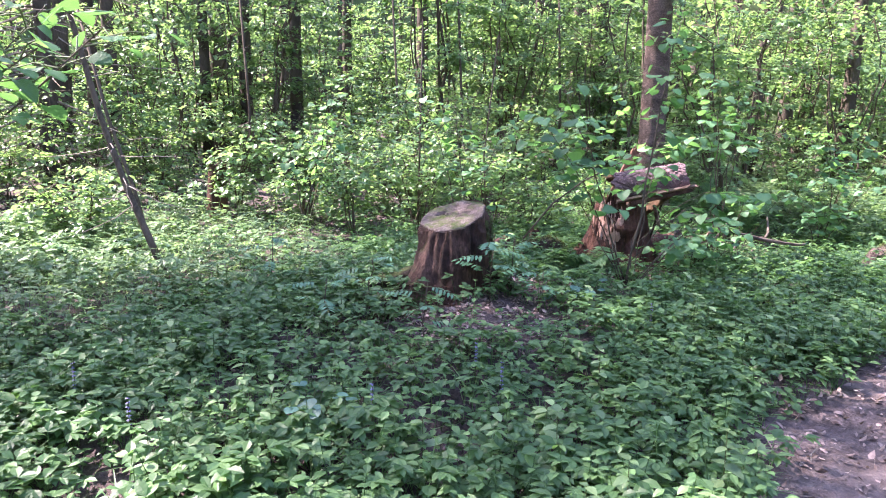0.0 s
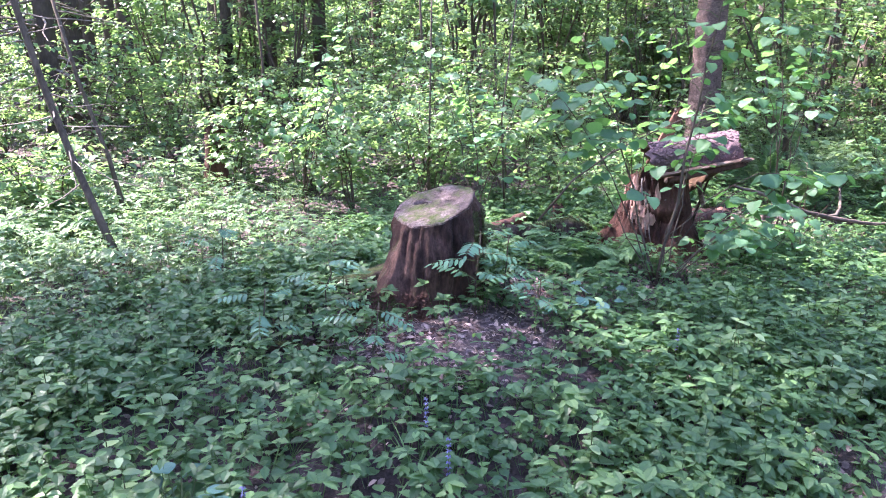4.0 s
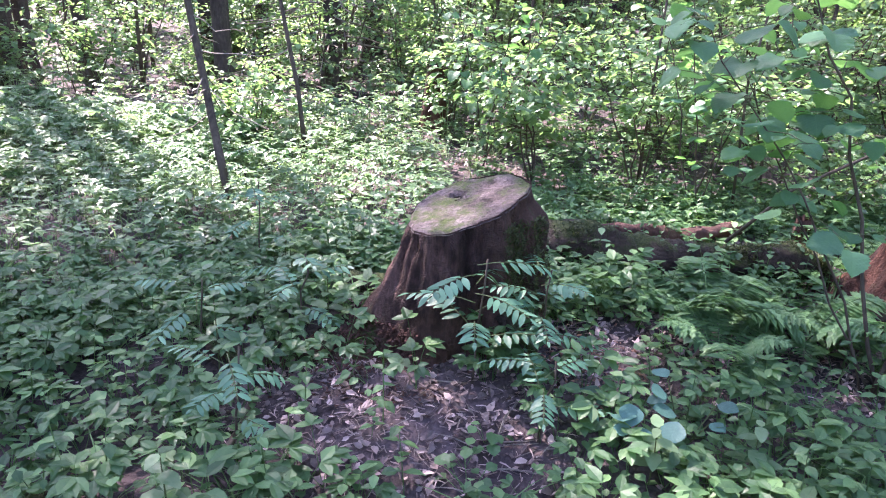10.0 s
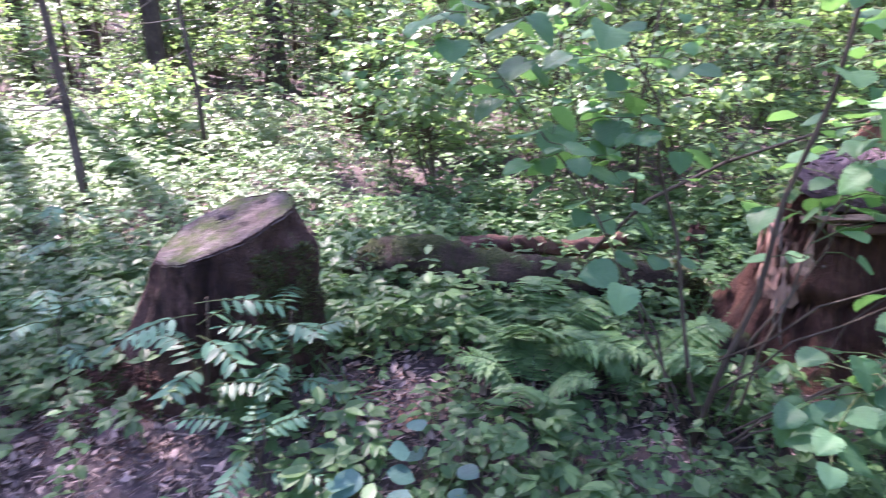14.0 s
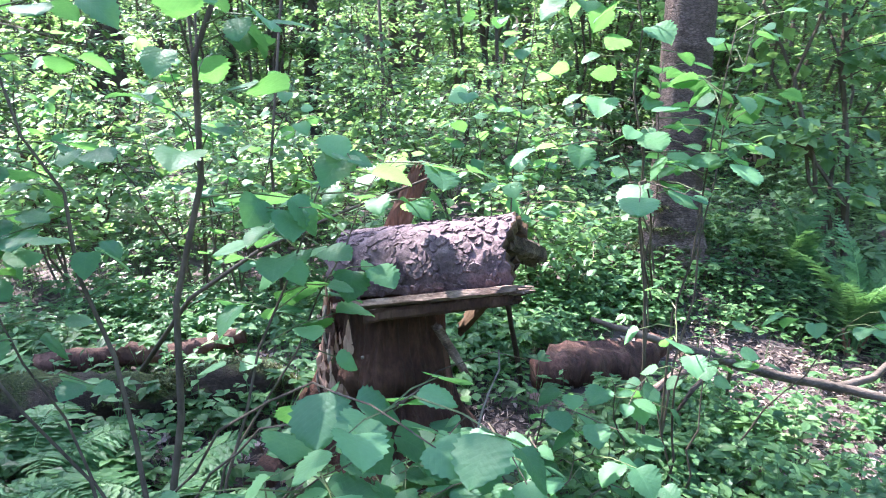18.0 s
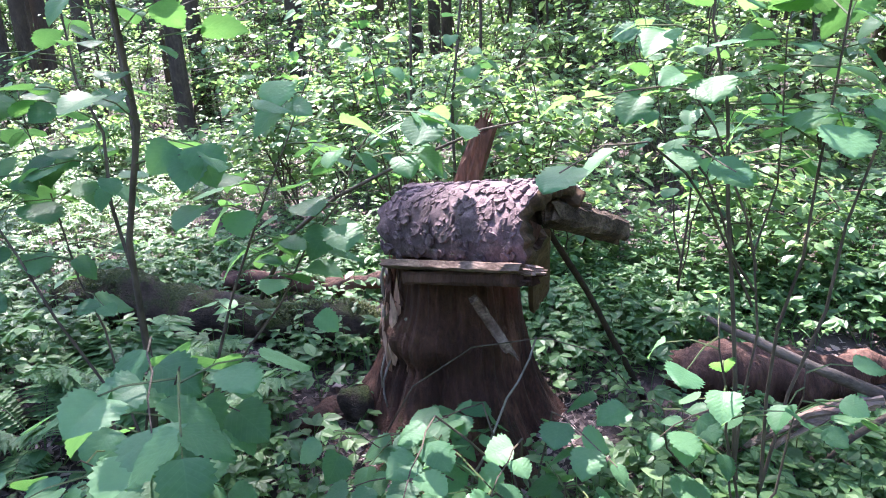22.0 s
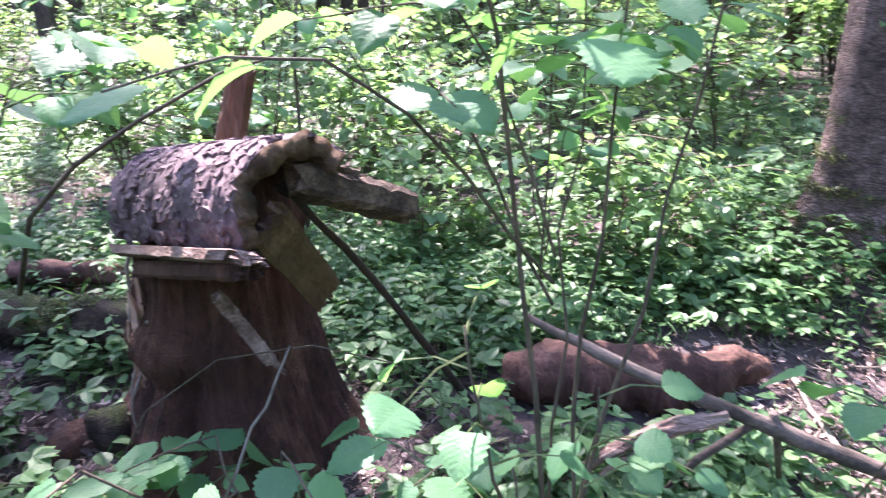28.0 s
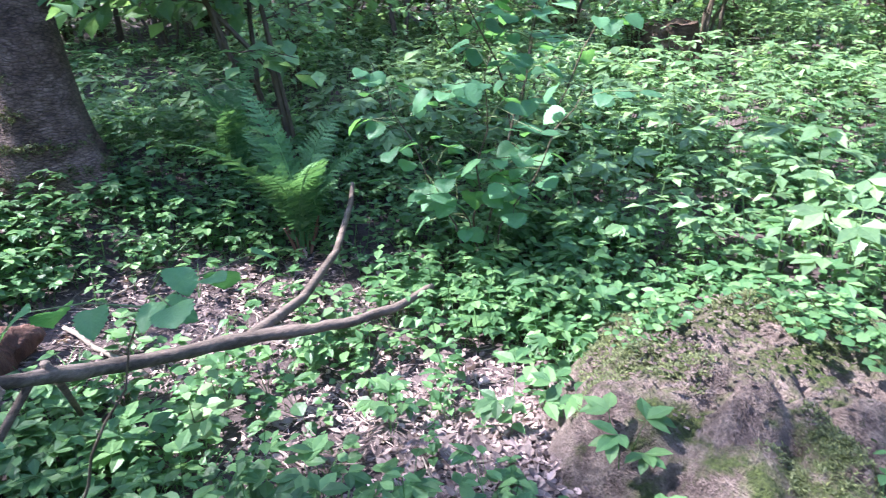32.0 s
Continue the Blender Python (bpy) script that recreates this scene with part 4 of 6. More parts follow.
def bark_slab():
    ob = thing("bark_slab", "curved slab of spruce bark resting across the broken stump", "bark", (0, 0, 0))
    ns, na = 80, 56
    S, A = np.meshgrid(np.linspace(0, 1, ns), np.linspace(-0.85, 1.85, na), indexing="ij")
    end = 0.012 * np.sin(5 * A) + 0.005 * np.sin(23 * A + 1)
    s = S * (SLAB_LEN + end) + (1 - S) * (-0.01 + 0.03 * np.sin(4 * A + 1) + 0.016 * np.sin(13 * A))
    bump = 0.006 * fbm(np.stack([s * 12, A * 3, 0 * s], -1).reshape(-1, 3), 1.5, 2).reshape(s.shape)
    # the end lifts into a dark knot on the crest
    knot = 0.012 * np.exp(-((s - SLAB_LEN) / 0.05) ** 2 - ((A + 0.25) / 0.2) ** 2)
    outer = slab_point(s, A, SLAB_R + bump + knot)
    inner = slab_point(s, A, SLAB_R - 0.046 + bump * 0.5 + 0.008 * np.sin(9 * A))
    v = np.concatenate([outer.reshape(-1, 3), inner.reshape(-1, 3)])
    i, j = np.meshgrid(np.arange(ns - 1), np.arange(na - 1), indexing="ij")
    q = np.stack([i * na + j, i * na + j + 1, (i + 1) * na + j + 1, (i + 1) * na + j], -1).reshape(-1, 4)
    n = ns * na
    e1 = np.arange(na - 1)
    e2 = np.arange(ns - 1)
    qi = q[:, ::-1] + n
    ends = [np.stack([e1, n + e1, n + e1 + 1, e1 + 1], -1), np.stack([(ns - 1) * na + e1, (ns - 1) * na + e1 + 1, n + (ns - 1) * na + e1 + 1, n + (ns - 1) * na + e1], -1),
            np.stack([e2 * na, (e2 + 1) * na, n + (e2 + 1) * na, n + e2 * na], -1), np.stack([e2 * na + na - 1, n + e2 * na + na - 1, n + (e2 + 1) * na + na - 1, (e2 + 1) * na + na - 1], -1)]
    faces = np.concatenate([q, qi, *ends])
    idx = np.concatenate([np.zeros(len(q)), np.ones(len(faces) - len(q))]).astype(int)
    part("shell", mesh_of("shell", v, faces, None, True, [M_FLAKE, M_INNER], idx), ob, "brown inner bark and wood of the slab")
    heart = slab_point(np.linspace(0.02, 0.5, 12), np.zeros(12), np.full(12, 0.0))
    hv, hf = tube(heart, np.full(12, 0.122), 30, 0.03, seed=4)
    part("heartwood", mesh_of("heartwood", hv, hf, M_ROT, True), ob, "dark red rotten heartwood under the bark")
    return ob


SLAB = bark_slab()


# ---------------------------------------------------------------- planks, spike and sticks about the broken stump
def plank(name, label, a, b, width, thick, mat, roll=0.0, seed=0, category="wood", ragged=0.03, taper=0.85):
    """A split board from a to b with fibrous, uneven ends and edges."""
    g = np.random.default_rng(seed)
    a, b = np.asarray(a, float), np.asarray(b, float)
    ax = (b - a) / np.linalg.norm(b - a)
    side = np.cross(ax, (0, 0, 1.0))
    side /= np.linalg.norm(side)
    up = np.cross(side, ax)
    side, up = side * math.cos(roll) + up * math.sin(roll), up * math.cos(roll) - side * math.sin(roll)
    nl, nw = 18, 9
    ln = np.linalg.norm(b - a)
    rows = []
    for sgn in (1, -1):
        for k in range(nw):
            u = -1 + 2 * k / (nw - 1)
            e0, e1 = g.uniform(0, ragged), g.uniform(0, ragged)
            s = np.linspace(e0, ln - e1, nl)
            w = width / 2 * (1 + (taper - 1) * s / ln) * (1 + 0.04 * np.sin(s * 17 + seed))
            h = thick / 2 * math.sqrt(max(0.12, 1 - 0.55 * u * u)) * (1 + 0.18 * g.normal() + 0.08 * g.normal(size=nl))
            rows.append(a + s[:, None] * ax + (u * w)[:, None] * side + (sgn * h)[:, None] * up)
        if sgn == 1:
            top = rows
            rows = []
    ring = top + rows[::-1]
    v = np.stack(ring, 1)
    n = v.shape[1]
    i, j = np.meshgrid(np.arange(nl - 1), np.arange(n), indexing="ij")
    q = np.stack([i * n + j, i * n + (j + 1) % n, (i + 1) * n + (j + 1) % n, (i + 1) * n + j], -1).reshape(-1, 4)
    caps = []
    for r in (0, nl - 1):
        for k in range(nw - 1):
            c = [r * n + k, r * n + k + 1, r * n + n - 2 - k, r * n + n - 1 - k]
            caps.append(c[::-1] if r == nl - 1 else c)
    ob = thing(name, label, category)
    part("board", mesh_of("board", v.reshape(-1, 3), np.concatenate([q, np.array(caps)])[:, ::-1], mat, False), ob)
    for k in range(4):
        o = b - ax * 0.03 + side * g.uniform(-0.4, 0.4) * width * taper + up * g.uniform(-0.3, 0.3) * thick
        e = o + ax * g.uniform(0.04, 0.075) + up * g.uniform(-0.01, 0.01)
        part("splinter", mesh_of("splinter", *tube([o, (o + e) / 2, e], [0.005, 0.004, 0.0008], 4, 0.2, seed=k), mat), ob)
    return ob


M_RED = rough_material("red_dry_spike", [(0.28, (0.07, 0.03, 0.02)), (0.5, (0.17, 0.078, 0.052)), (0.75, (0.3, 0.165, 0.115))], 9, (1, 1, 0.15), bump=0.9, depth=0.012, fine=90, contrast=0.7)
M_GREYWOOD = rough_material("weathered_beam_wood", [(0.28, (0.02, 0.012, 0.009)), (0.48, (0.075, 0.045, 0.034)), (0.7, (0.22, 0.145, 0.115))], 14, (0.14, 1, 1), bump=1.0, depth=0.02, fine=100, contrast=0.8)


def stick(name, label, pts, radii, mat, category="stick", sides=9, wobble=0.06, seed=0, twigs=()):
    ob = thing(name, label, category)
    part("stem", mesh_of("stem", *tube(pts, radii, sides, wobble, seed=seed), mat, True), ob)
    for k, (a, b, r) in enumerate(twigs):
        part("twig", mesh_of("twig", *tube(bend(a, b, 6, 0, 0.008, seed + k), np.linspace(r, r * 0.4, 6), 6, 0.06, seed=k), mat, True), ob)
    return ob


plank("split_plank", "pale splintered plank sticking out under the bark slab", (1.985, 1.2, 0.672), (2.705, 0.965, 0.85), 0.1, 0.034, M_SPLIT, 0.35, 1, taper=1.0, ragged=0.1)
plank("split_plank", "dark red rotten board below the paler plank", (2.12, 1.16, 0.655), (2.69, 0.985, 0.815), 0.075, 0.045, M_ROT, 0.15, 2, taper=0.8, ragged=0.05)
plank("wood_spike", "rotten upright spike of wood leaning from the broken stump", (2.1, 1.45, 0.72), (2.3, 1.42, 1.185), 0.11, 0.035, M_RED, 1.5, 3, ragged=0.06, taper=0.7)
plank("rotten_beam", "weathered grey-brown beam end jutting out behind the bark slab", (2.6, 1.19, 0.955), (2.765, 1.495, 0.82), 0.11, 0.07, M_GREYWOOD, 0.3, 4, ragged=0.05, taper=0.95)
plank("rotten_beam", "short dark broken chunk of wood above the beam", (2.57, 1.22, 0.985), (2.69, 1.36, 0.925), 0.085, 0.03, M_GREYWOOD, 0.25, 5, ragged=0.03)
plank("bark_curl", "torn strip of brown inner bark hanging below the slab", (2.67, 1.05, 0.905), (2.46, 1.5, 0.51), 0.105, 0.03, M_INNER, 1.0, 6, ragged=0.05, taper=1.05)
plank("bark_curl", "narrow split stub leaning on the stump below the plank", (2.385, 1.15, 0.64), (2.49, 1.22, 0.43), 0.036, 0.03, M_SPLIT, 0.2, 7, ragged=0.02)
stick("leaning_pole", "dark thin dead pole leaning from the slab to the ground", bend((2.6, 1.2, 0.93), (2.75, 1.9, -0.02), 9, 0.03, 0.006, 2), np.linspace(0.009, 0.014, 9), M_DARK, "pole", seed=3)
stick("thin_stick", "long thin arched grey twig in front of the stump", [(2.1, 0.92, 0.05), (2.22, 1.02, 0.32), (2.4, 1.12, 0.47), (2.6, 1.25, 0.5), (2.74, 1.42, 0.4), (2.8, 1.55, 0.22)], [0.0028, 0.0026, 0.0024, 0.002, 0.0018, 0.0015], M_TWIG, seed=14)
stick("thin_stick", "thin bent dead twig before the broken stump", bend((2.5, 0.9, 0.02), (2.62, 1.15, 0.55), 8, 0.03, 0.01, 4), np.linspace(0.005, 0.003, 8), M_DRY, seed=4)
stick("thin_stick", "thin bare branch reaching over the splintered stump", [(1.1, 1.35, 0.3), (1.37, 1.3, 0.65), (1.67, 1.3, 0.86), (2.0, 1.3, 1.02), (2.35, 1.3, 1.165), (2.5, 1.3, 1.2)], np.linspace(0.011, 0.003, 6), M_TWIG, seed=5, twigs=(((1.67, 1.3, 0.86), (1.8, 1.2, 1.06), 0.004), ((2.0, 1.3, 1.02), (2.2, 1.35, 1.04), 0.003)))

# loose plates of bark on the slab
FLAKES = []
for s in range(6):
    g = np.random.default_rng(60 + s)
    n = 9
    th = np.arange(n) * 2 * math.pi / n
    rad = g.uniform(0.65, 1.1, n)
    v0 = np.stack([rad * np.cos(th) * 1.15, rad * np.sin(th) * 0.85, 0.03 + 0.22 * g.uniform(0.0, 1, n)], -1)
    vv = np.concatenate([v0 * (0.022, 0.022, 0.03), v0 * (0.025, 0.025, 0.0) - (0, 0, 0.006), [[0, 0, 0.0035]]])
    k = np.arange(n)
    ff = np.concatenate([np.stack([k, (k + 1) % n, np.full(n, 2 * n)], -1), np.stack([k, n + k, n + (k + 1) % n], -1), np.stack([k, n + (k + 1) % n, (k + 1) % n], -1)])
    FLAKES.append(mesh_of("bark_plate", vv, ff, M_FLAKE))
g = np.random.default_rng(5)
for n in range(298):
    s, a = g.uniform(0.0, SLAB_LEN - 0.01), g.uniform(-0.75, 1.83)
    o, p1, p2 = slab_point(s, a, SLAB_R + 0.004), slab_point(s, a - 0.05, SLAB_R + 0.004), slab_point(s, a, SLAB_R + 0.04)
    up = Vector(p2 - o).normalized()
    ex = Vector(p1 - o).normalized()
    ey = up.cross(ex)
    m = Matrix((ex, ey, up)).transposed().to_4x4()
    m.translation = Vector(o)
    sc = g.uniform(0.55, 1.0) ** 1.3 * 1.02
    part("bark_plate", FLAKES[n % 6], SLAB, m=m @ pose(0, 0, 0, g.uniform(-7, 7), g.uniform(-5, 8), g.uniform(-180, 180)) @ Matrix.Diagonal((sc, sc, sc, 1)))


# ---------------------------------------------------------------- logs, branches and the mound
MOSSY = {}


def log_thing(name, label, pts, radii, mat, seed=0, sides=26, end_mat=None, category="log"):
    ob = thing(name, label, category)
    s0, s1 = np.linspace(0, 1, len(pts)), np.linspace(0, 1, 70)
    pts = np.stack([np.interp(s1, s0, np.asarray(pts)[:, c]) for c in range(3)], -1)
    radii = np.interp(s1, s0, radii)
    v, f = tube(pts, radii, sides, 0.0, cap=True, seed=seed)
    amp = 0.2 * np.repeat(radii, sides)
    amp = np.concatenate([amp, [0, 0]])
    n = 1.2 * fbm(v * 8, 1.2, seed, 2) + 0.6 * fbm(v * 40, 1.2, seed + 1, 2)
    c = np.concatenate([np.repeat(np.asarray(pts, float), sides, 0), np.asarray([pts[0], pts[-1]], float)])
    v = c + (v - c) * (1 + amp / (np.concatenate([np.repeat(radii, sides), [1, 1]])) * n)[:, None]
    part("bark", mesh_of("bark", v, f, mat, True), ob)
    MOSSY[label] = v
    return ob


def lying(x0, y0, x1, y1, n, lift, bow=0.0, seed=0):
    g = np.random.default_rng(seed)
    s = np.linspace(0, 1, n)
    x, y = x0 + (x1 - x0) * s + bow * np.sin(math.pi * s), y0 + (y1 - y0) * s + g.normal(size=n) * 0.008
    return np.stack([x, y, ground_z(x, y) + np.asarray(lift)], -1)


log_thing("mossy_log", "mossy rotting log lying between the two stumps", lying(-0.08, 0.94, 1.75, 1.68, 20, np.concatenate([[0.0, 0.06, 0.1, 0.12], np.linspace(0.13, 0.11, 13), [0.09, 0.06, 0.0]]) + 0.03 * np.sin(np.linspace(0, 9, 20)), 0.0, 1), np.concatenate([[0.08, 0.12, 0.14, 0.15], np.linspace(0.15, 0.09, 13), [0.07, 0.055, 0.03]]), M_MOSSLOG, 1)
log_thing("fallen_log", "thin brown fallen log with peeling bark", lying(0.3, 1.75, 1.22, 2.2, 12, np.linspace(0.12, 0.13, 12), 0, 2), np.linspace(0.068, 0.045, 12), M_ROT, 2)
log_thing("rotten_log", "thick rotten red-brown log lying behind the forked branch", lying(2.8, 2.02, 3.62, 2.66, 12, 0.07, 0.03, 3), np.array([0.08, 0.11, 0.12, 0.125, 0.12, 0.12, 0.115, 0.11, 0.1, 0.09, 0.07, 0.04]), M_ROT, 3)
log_thing("root_stub", "small mossy root stub beside the litter", lying(-0.95, -0.42, -0.5, -0.62, 8, 0.02, 0, 4), np.linspace(0.03, 0.02, 8), M_MOSSLOG, 4, 12)

# the long forked branch, torn at its near end
P = [(3.02, 1.66, 0.5), (3.3, 1.66, 0.42), (3.56, 1.72, 0.33), (3.88, 1.84, 0.2), (4.25, 1.92, 0.11), (4.55, 1.9, 0.06), (4.8, 1.95, 0.02), (5.02, 2.05, 0.0)]
P = np.array(P)
P = np.stack([np.interp(np.linspace(0, 7, 40), np.arange(8), P[:, k]) for k in range(3)], -1) + np.random.default_rng(4).normal(0, 0.0014, (40, 3))
BR = np.interp(np.linspace(0, 7, 40), np.arange(8), [0.012, 0.017, 0.021, 0.024, 0.023, 0.02, 0.018, 0.014]) * (1 + 0.12 * np.random.default_rng(5).normal(size=40).clip(-1, 1))
br = stick("forked_branch", "long bare grey-brown forked branch lying on the litter", P, BR, M_BRANCH, "branch", 12, 0.05, 8)
part("fork", mesh_of("fork", *tube([(4.23, 1.92, 0.12), (4.5, 2.15, 0.07), (4.78, 2.45, 0.08), (5.0, 2.75, 0.16), (5.07, 2.86, 0.22)], [0.02, 0.018, 0.016, 0.014, 0.009], 10, 0.05, seed=9), M_BRANCH, True), br)
for k in range(9):
    a = np.array((3.55, 1.69, 0.305)) + (0.012 * (k % 3 - 1), 0.006 * (k % 2), 0.012 * (k % 3))
    b = np.array((3.17 + 0.014 * k, 1.6 + 0.012 * (k % 4), 0.05 + 0.016 * (k % 5)))
    r = 0.019 - 0.001 * k
    v, f = tube(bend(a, b, 8, 0.035, 0.004, k), np.interp(np.linspace(0, 1, 8), [0, 0.3, 0.8, 1], [r * 0.8, r, r * 0.8, r * 0.12]), 6, 0.25, seed=k)
    part("torn_splinter", mesh_of("torn_splinter", v, f, M_PALE if k % 2 else M_SPLIT), br, "pale torn wood splinter")
part("twig", mesh_of("twig", *tube([(3.66, 1.76, 0.33), (3.68, 1.8, 0.22), (3.7, 1.86, 0.08)], [0.012, 0.011, 0.008], 7, 0.06, seed=4), M_BRANCH, True), br)
part("twig", mesh_of("twig", *tube([(3.62, 1.74, 0.3), (3.5, 1.72, 0.16), (3.42, 1.7, 0.03)], [0.012, 0.011, 0.006], 7, 0.06, seed=5), M_BRANCH, True), br)
stick("litter_stick", "straight pale dead stick lying on brown litter", lying(3.7, 2.76, 3.92, 2.34, 7, 0.02, 0.01, 6), np.linspace(0.009, 0.013, 7), M_DRY, seed=6)
stick("litter_stick", "short pale stick standing in the herbs", bend((3.96, 3.3, -0.1), (4.12, 3.5, 0.2), 6, 0, 0.004, 7), np.linspace(0.011, 0.007, 6), M_DRY, seed=7)
stick("litter_stick", "grey stick lying before the sawn stump", lying(-0.52, -0.72, -0.42, -1.05, 7, 0.02, 0.01, 8), np.linspace(0.014, 0.01, 7), M_TWIG, seed=8)
stick("litter_stick", "thin curved twig on the mound side", bend((5.0, 0.95, -0.02), (5.4, 0.9, 0.06), 7, 0.03, 0.006, 9), np.linspace(0.005, 0.003, 7), M_DRY, seed=9)


def mound():
    ob = thing("rotten_stump_mound", "broad low rotten stump overgrown with moss, crumbling red wood", "stump")
    cx, cy = 5.4, 0.85
    gz = float(ground_z(cx, cy))
    nr, sides = 100, 240
    R, T = np.meshgrid(np.linspace(0, 1, nr), np.arange(sides) * 2 * math.pi / sides, indexing="ij")
    out = 0.68 * (1 + 0.14 * np.sin(2 * T + 0.8) + 0.1 * np.sin(3 * T + 2.0) + 0.06 * np.sin(5 * T))
    x, y = cx + R * out * np.cos(T), cy + R * out * np.sin(T)
    p = np.stack([x, y, 0 * x], -1).reshape(-1, 3)
    h = 0.27 * (1 - R ** 3.6) + 0.02 * fbm(p * 4, 1.3, 4, 3).reshape(x.shape) * (1 - R ** 4) + 0.026 * fbm(p * 16, 1.3, 6, 3).reshape(x.shape) + 0.007 * fbm(p * 60, 1.3, 7, 2).reshape(x.shape)
    for a, deep in ((-1.1, 0.12), (-1.75, 0.14), (-2.2, 0.1), (-2.75, 0.06)):
        h -= deep * np.exp(-(np.angle(np.exp(1j * (T - a + 0.25 * R))) / 0.09) ** 2) * R * R * (1 - R) * 5
    z = ground_z(x, y) - 0.03 + h
    v = np.stack([x, y, z], -1).reshape(-1, 3)
    i, j = np.meshgrid(np.arange(nr - 1), np.arange(sides), indexing="ij")
    q = np.stack([i * sides + j, (i + 1) * sides + j, (i + 1) * sides + (j + 1) % sides, i * sides + (j + 1) % sides], -1).reshape(-1, 4)
    part("body", mesh_of("body", v, q, M_MOUND, True), ob)
    MOSSY["mound"] = v
    g = np.random.default_rng(3)
    for k in range(9):
        a, r = g.uniform(-2.6, -0.3), g.uniform(0.35, 0.5)
        b = np.array([cx + r * math.cos(a), cy + r * math.sin(a), gz + 0.05])
        part("splinter", mesh_of("splinter", *tube(bend(b, b + (0, 0, g.uniform(0.05, 0.14)), 5, 0, 0.01, k), np.linspace(0.025, 0.008, 5), 5, 0.2, seed=k), M_ROT), ob)
    return ob


mound()
at = spots(70, (4.9, 0.3, 6.1, 1.5), lambda x, y: ((np.hypot((x - 5.45) / 0.42, (y - 0.9) / 0.4) < 1) & (np.sin(5 * x + 1) * np.sin(6 * y) > 0.1)) * 1.0)
top = 0.31 * (1 - (np.hypot(at[:, 0] - 5.4, at[:, 1] - 0.85) / 0.6) ** 3.2) - 0.02
v, f = join([scattered(herb_round(40 + s), turns(rng.uniform(0, 6.28, len(at[s::3])), rng.normal(0, 0.1, len(at[s::3])), rng.normal(0, 0.1, len(at[s::3])), rng.uniform(0.4, 0.8, len(at[s::3]))),
                        np.column_stack([at[s::3], ground_z(at[s::3, 0], at[s::3, 1]) + top[s::3]])) for s in range(3)])
tagged(new("mound_plants", mesh_of("mound_plants", v, f, M_HERB)), "small round-leaved seedlings growing on the rotten mound", "undergrowth", kind="stuff")


def old_stump(x, y, r, h, label, wood=M_ROT):
    ob = thing("old_stump", label, "stump", (x, y, float(ground_z(x, y))))
    part("trunk", trunk_mesh("trunk", h, r, r * 0.85, (0.03, 0.02), wood, 30, 0.5, int(x * 7) % 9 + 3, 16), ob)
    th = np.arange(30) * 2 * math.pi / 30
    v = np.stack([r * 0.9 * np.cos(th) + 0.03 * h, r * 0.9 * np.sin(th) + 0.02 * h, h - 0.01 + 0.03 * np.sin(5 * th)], -1)
    part("broken_top", mesh_of("broken_top", np.concatenate([v, [[0.03 * h, 0.02 * h, h - 0.06]]]), np.stack([np.arange(30), (np.arange(30) + 1) % 30, np.full(30, 30)], -1), wood), ob)


old_stump(-2.1, 5.07, 0.14, 0.75, "small dark rotten stump among leafy shrubs")
old_stump(9.2, 4.5, 0.3, 0.45, "low old stump in sunlit herbs", M_GREYWOOD)
old_stump(1.62, 2.42, 0.05, 0.18, "small pale sawn stub near the fallen log")


# crumbs of rotten wood
CRUMB = (np.array([(-1, -0.5, 0), (1, -0.4, 0), (0.8, 0.5, 0), (-0.9, 0.4, 0), (-0.6, 0, 0.45), (0.7, 0.1, 0.5)]) * 0.01, np.array([(0, 1, 5), (0, 5, 4), (1, 2, 5), (2, 3, 4), (2, 4, 5), (3, 0, 4)]))
for name, label, cx, cy, rx, ry, n, mat in (("wood_crumbs", "red crumbs of rotten wood about the sawn stump", -0.22, -0.42, 0.3, 0.22, 900, M_ROT), ("wood_crumbs", "red rotten crumbs on the litter by the log", 0.62, -0.1, 0.22, 0.22, 500, M_RAW),
                                            ("wood_crumbs", "brown crumbs and needles on the mound and its foot", 5.15, 0.95, 0.55, 0.5, 1200, M_MOUND), ("wood_crumbs", "pale chips below the broken stump", 2.2, 1.1, 0.45, 0.35, 600, M_RAW)):
    x, y = cx + rng.normal(0, rx * 0.55, n), cy + rng.normal(0, ry * 0.55, n)
    z = ground_z(x, y) + 0.006
    if cx > 5:
        z = z + np.clip(0.31 * (1 - (np.hypot(x - 5.4, y - 0.85) / 0.6) ** 3.2), 0, 1) - 0.012
    v, f = scattered(CRUMB, turns(rng.uniform(0, 6.28, n), rng.normal(0, 0.3, n), rng.normal(0, 0.3, n), rng.uniform(0.35, 1.2, n)), np.column_stack([x, y, z]))
    tagged(new(name, mesh_of(name, v, f, mat)), label, "wood crumbs", kind="stuff")


# needles and shreds of bark on the bare litter
at = spots(9000, (-1, -2, 5.4, 4), lambda x, y: np.clip(bare_at(x, y), 0, 1))
needle = tube([(-0.5, 0, 0), (0.0, 0.04, 0.03), (0.5, 0, 0)], [0.05, 0.06, 0.03], 3, cap=False)
nv, nf = scattered(needle, turns(rng.uniform(0, 6.28, 9000), rng.normal(0, 0.15, 9000), rng.normal(0, 0.2, 9000), rng.uniform(0.015, 0.05, 9000)), np.column_stack([at, ground_z(at[:, 0], at[:, 1]) + rng.uniform(0.006, 0.022, 9000)]))
tagged(new("needle_litter", mesh_of("needle_litter", nv, nf, M_LITTER)), "brown needles and bark shreds over the litter", "leaf litter", kind="stuff")

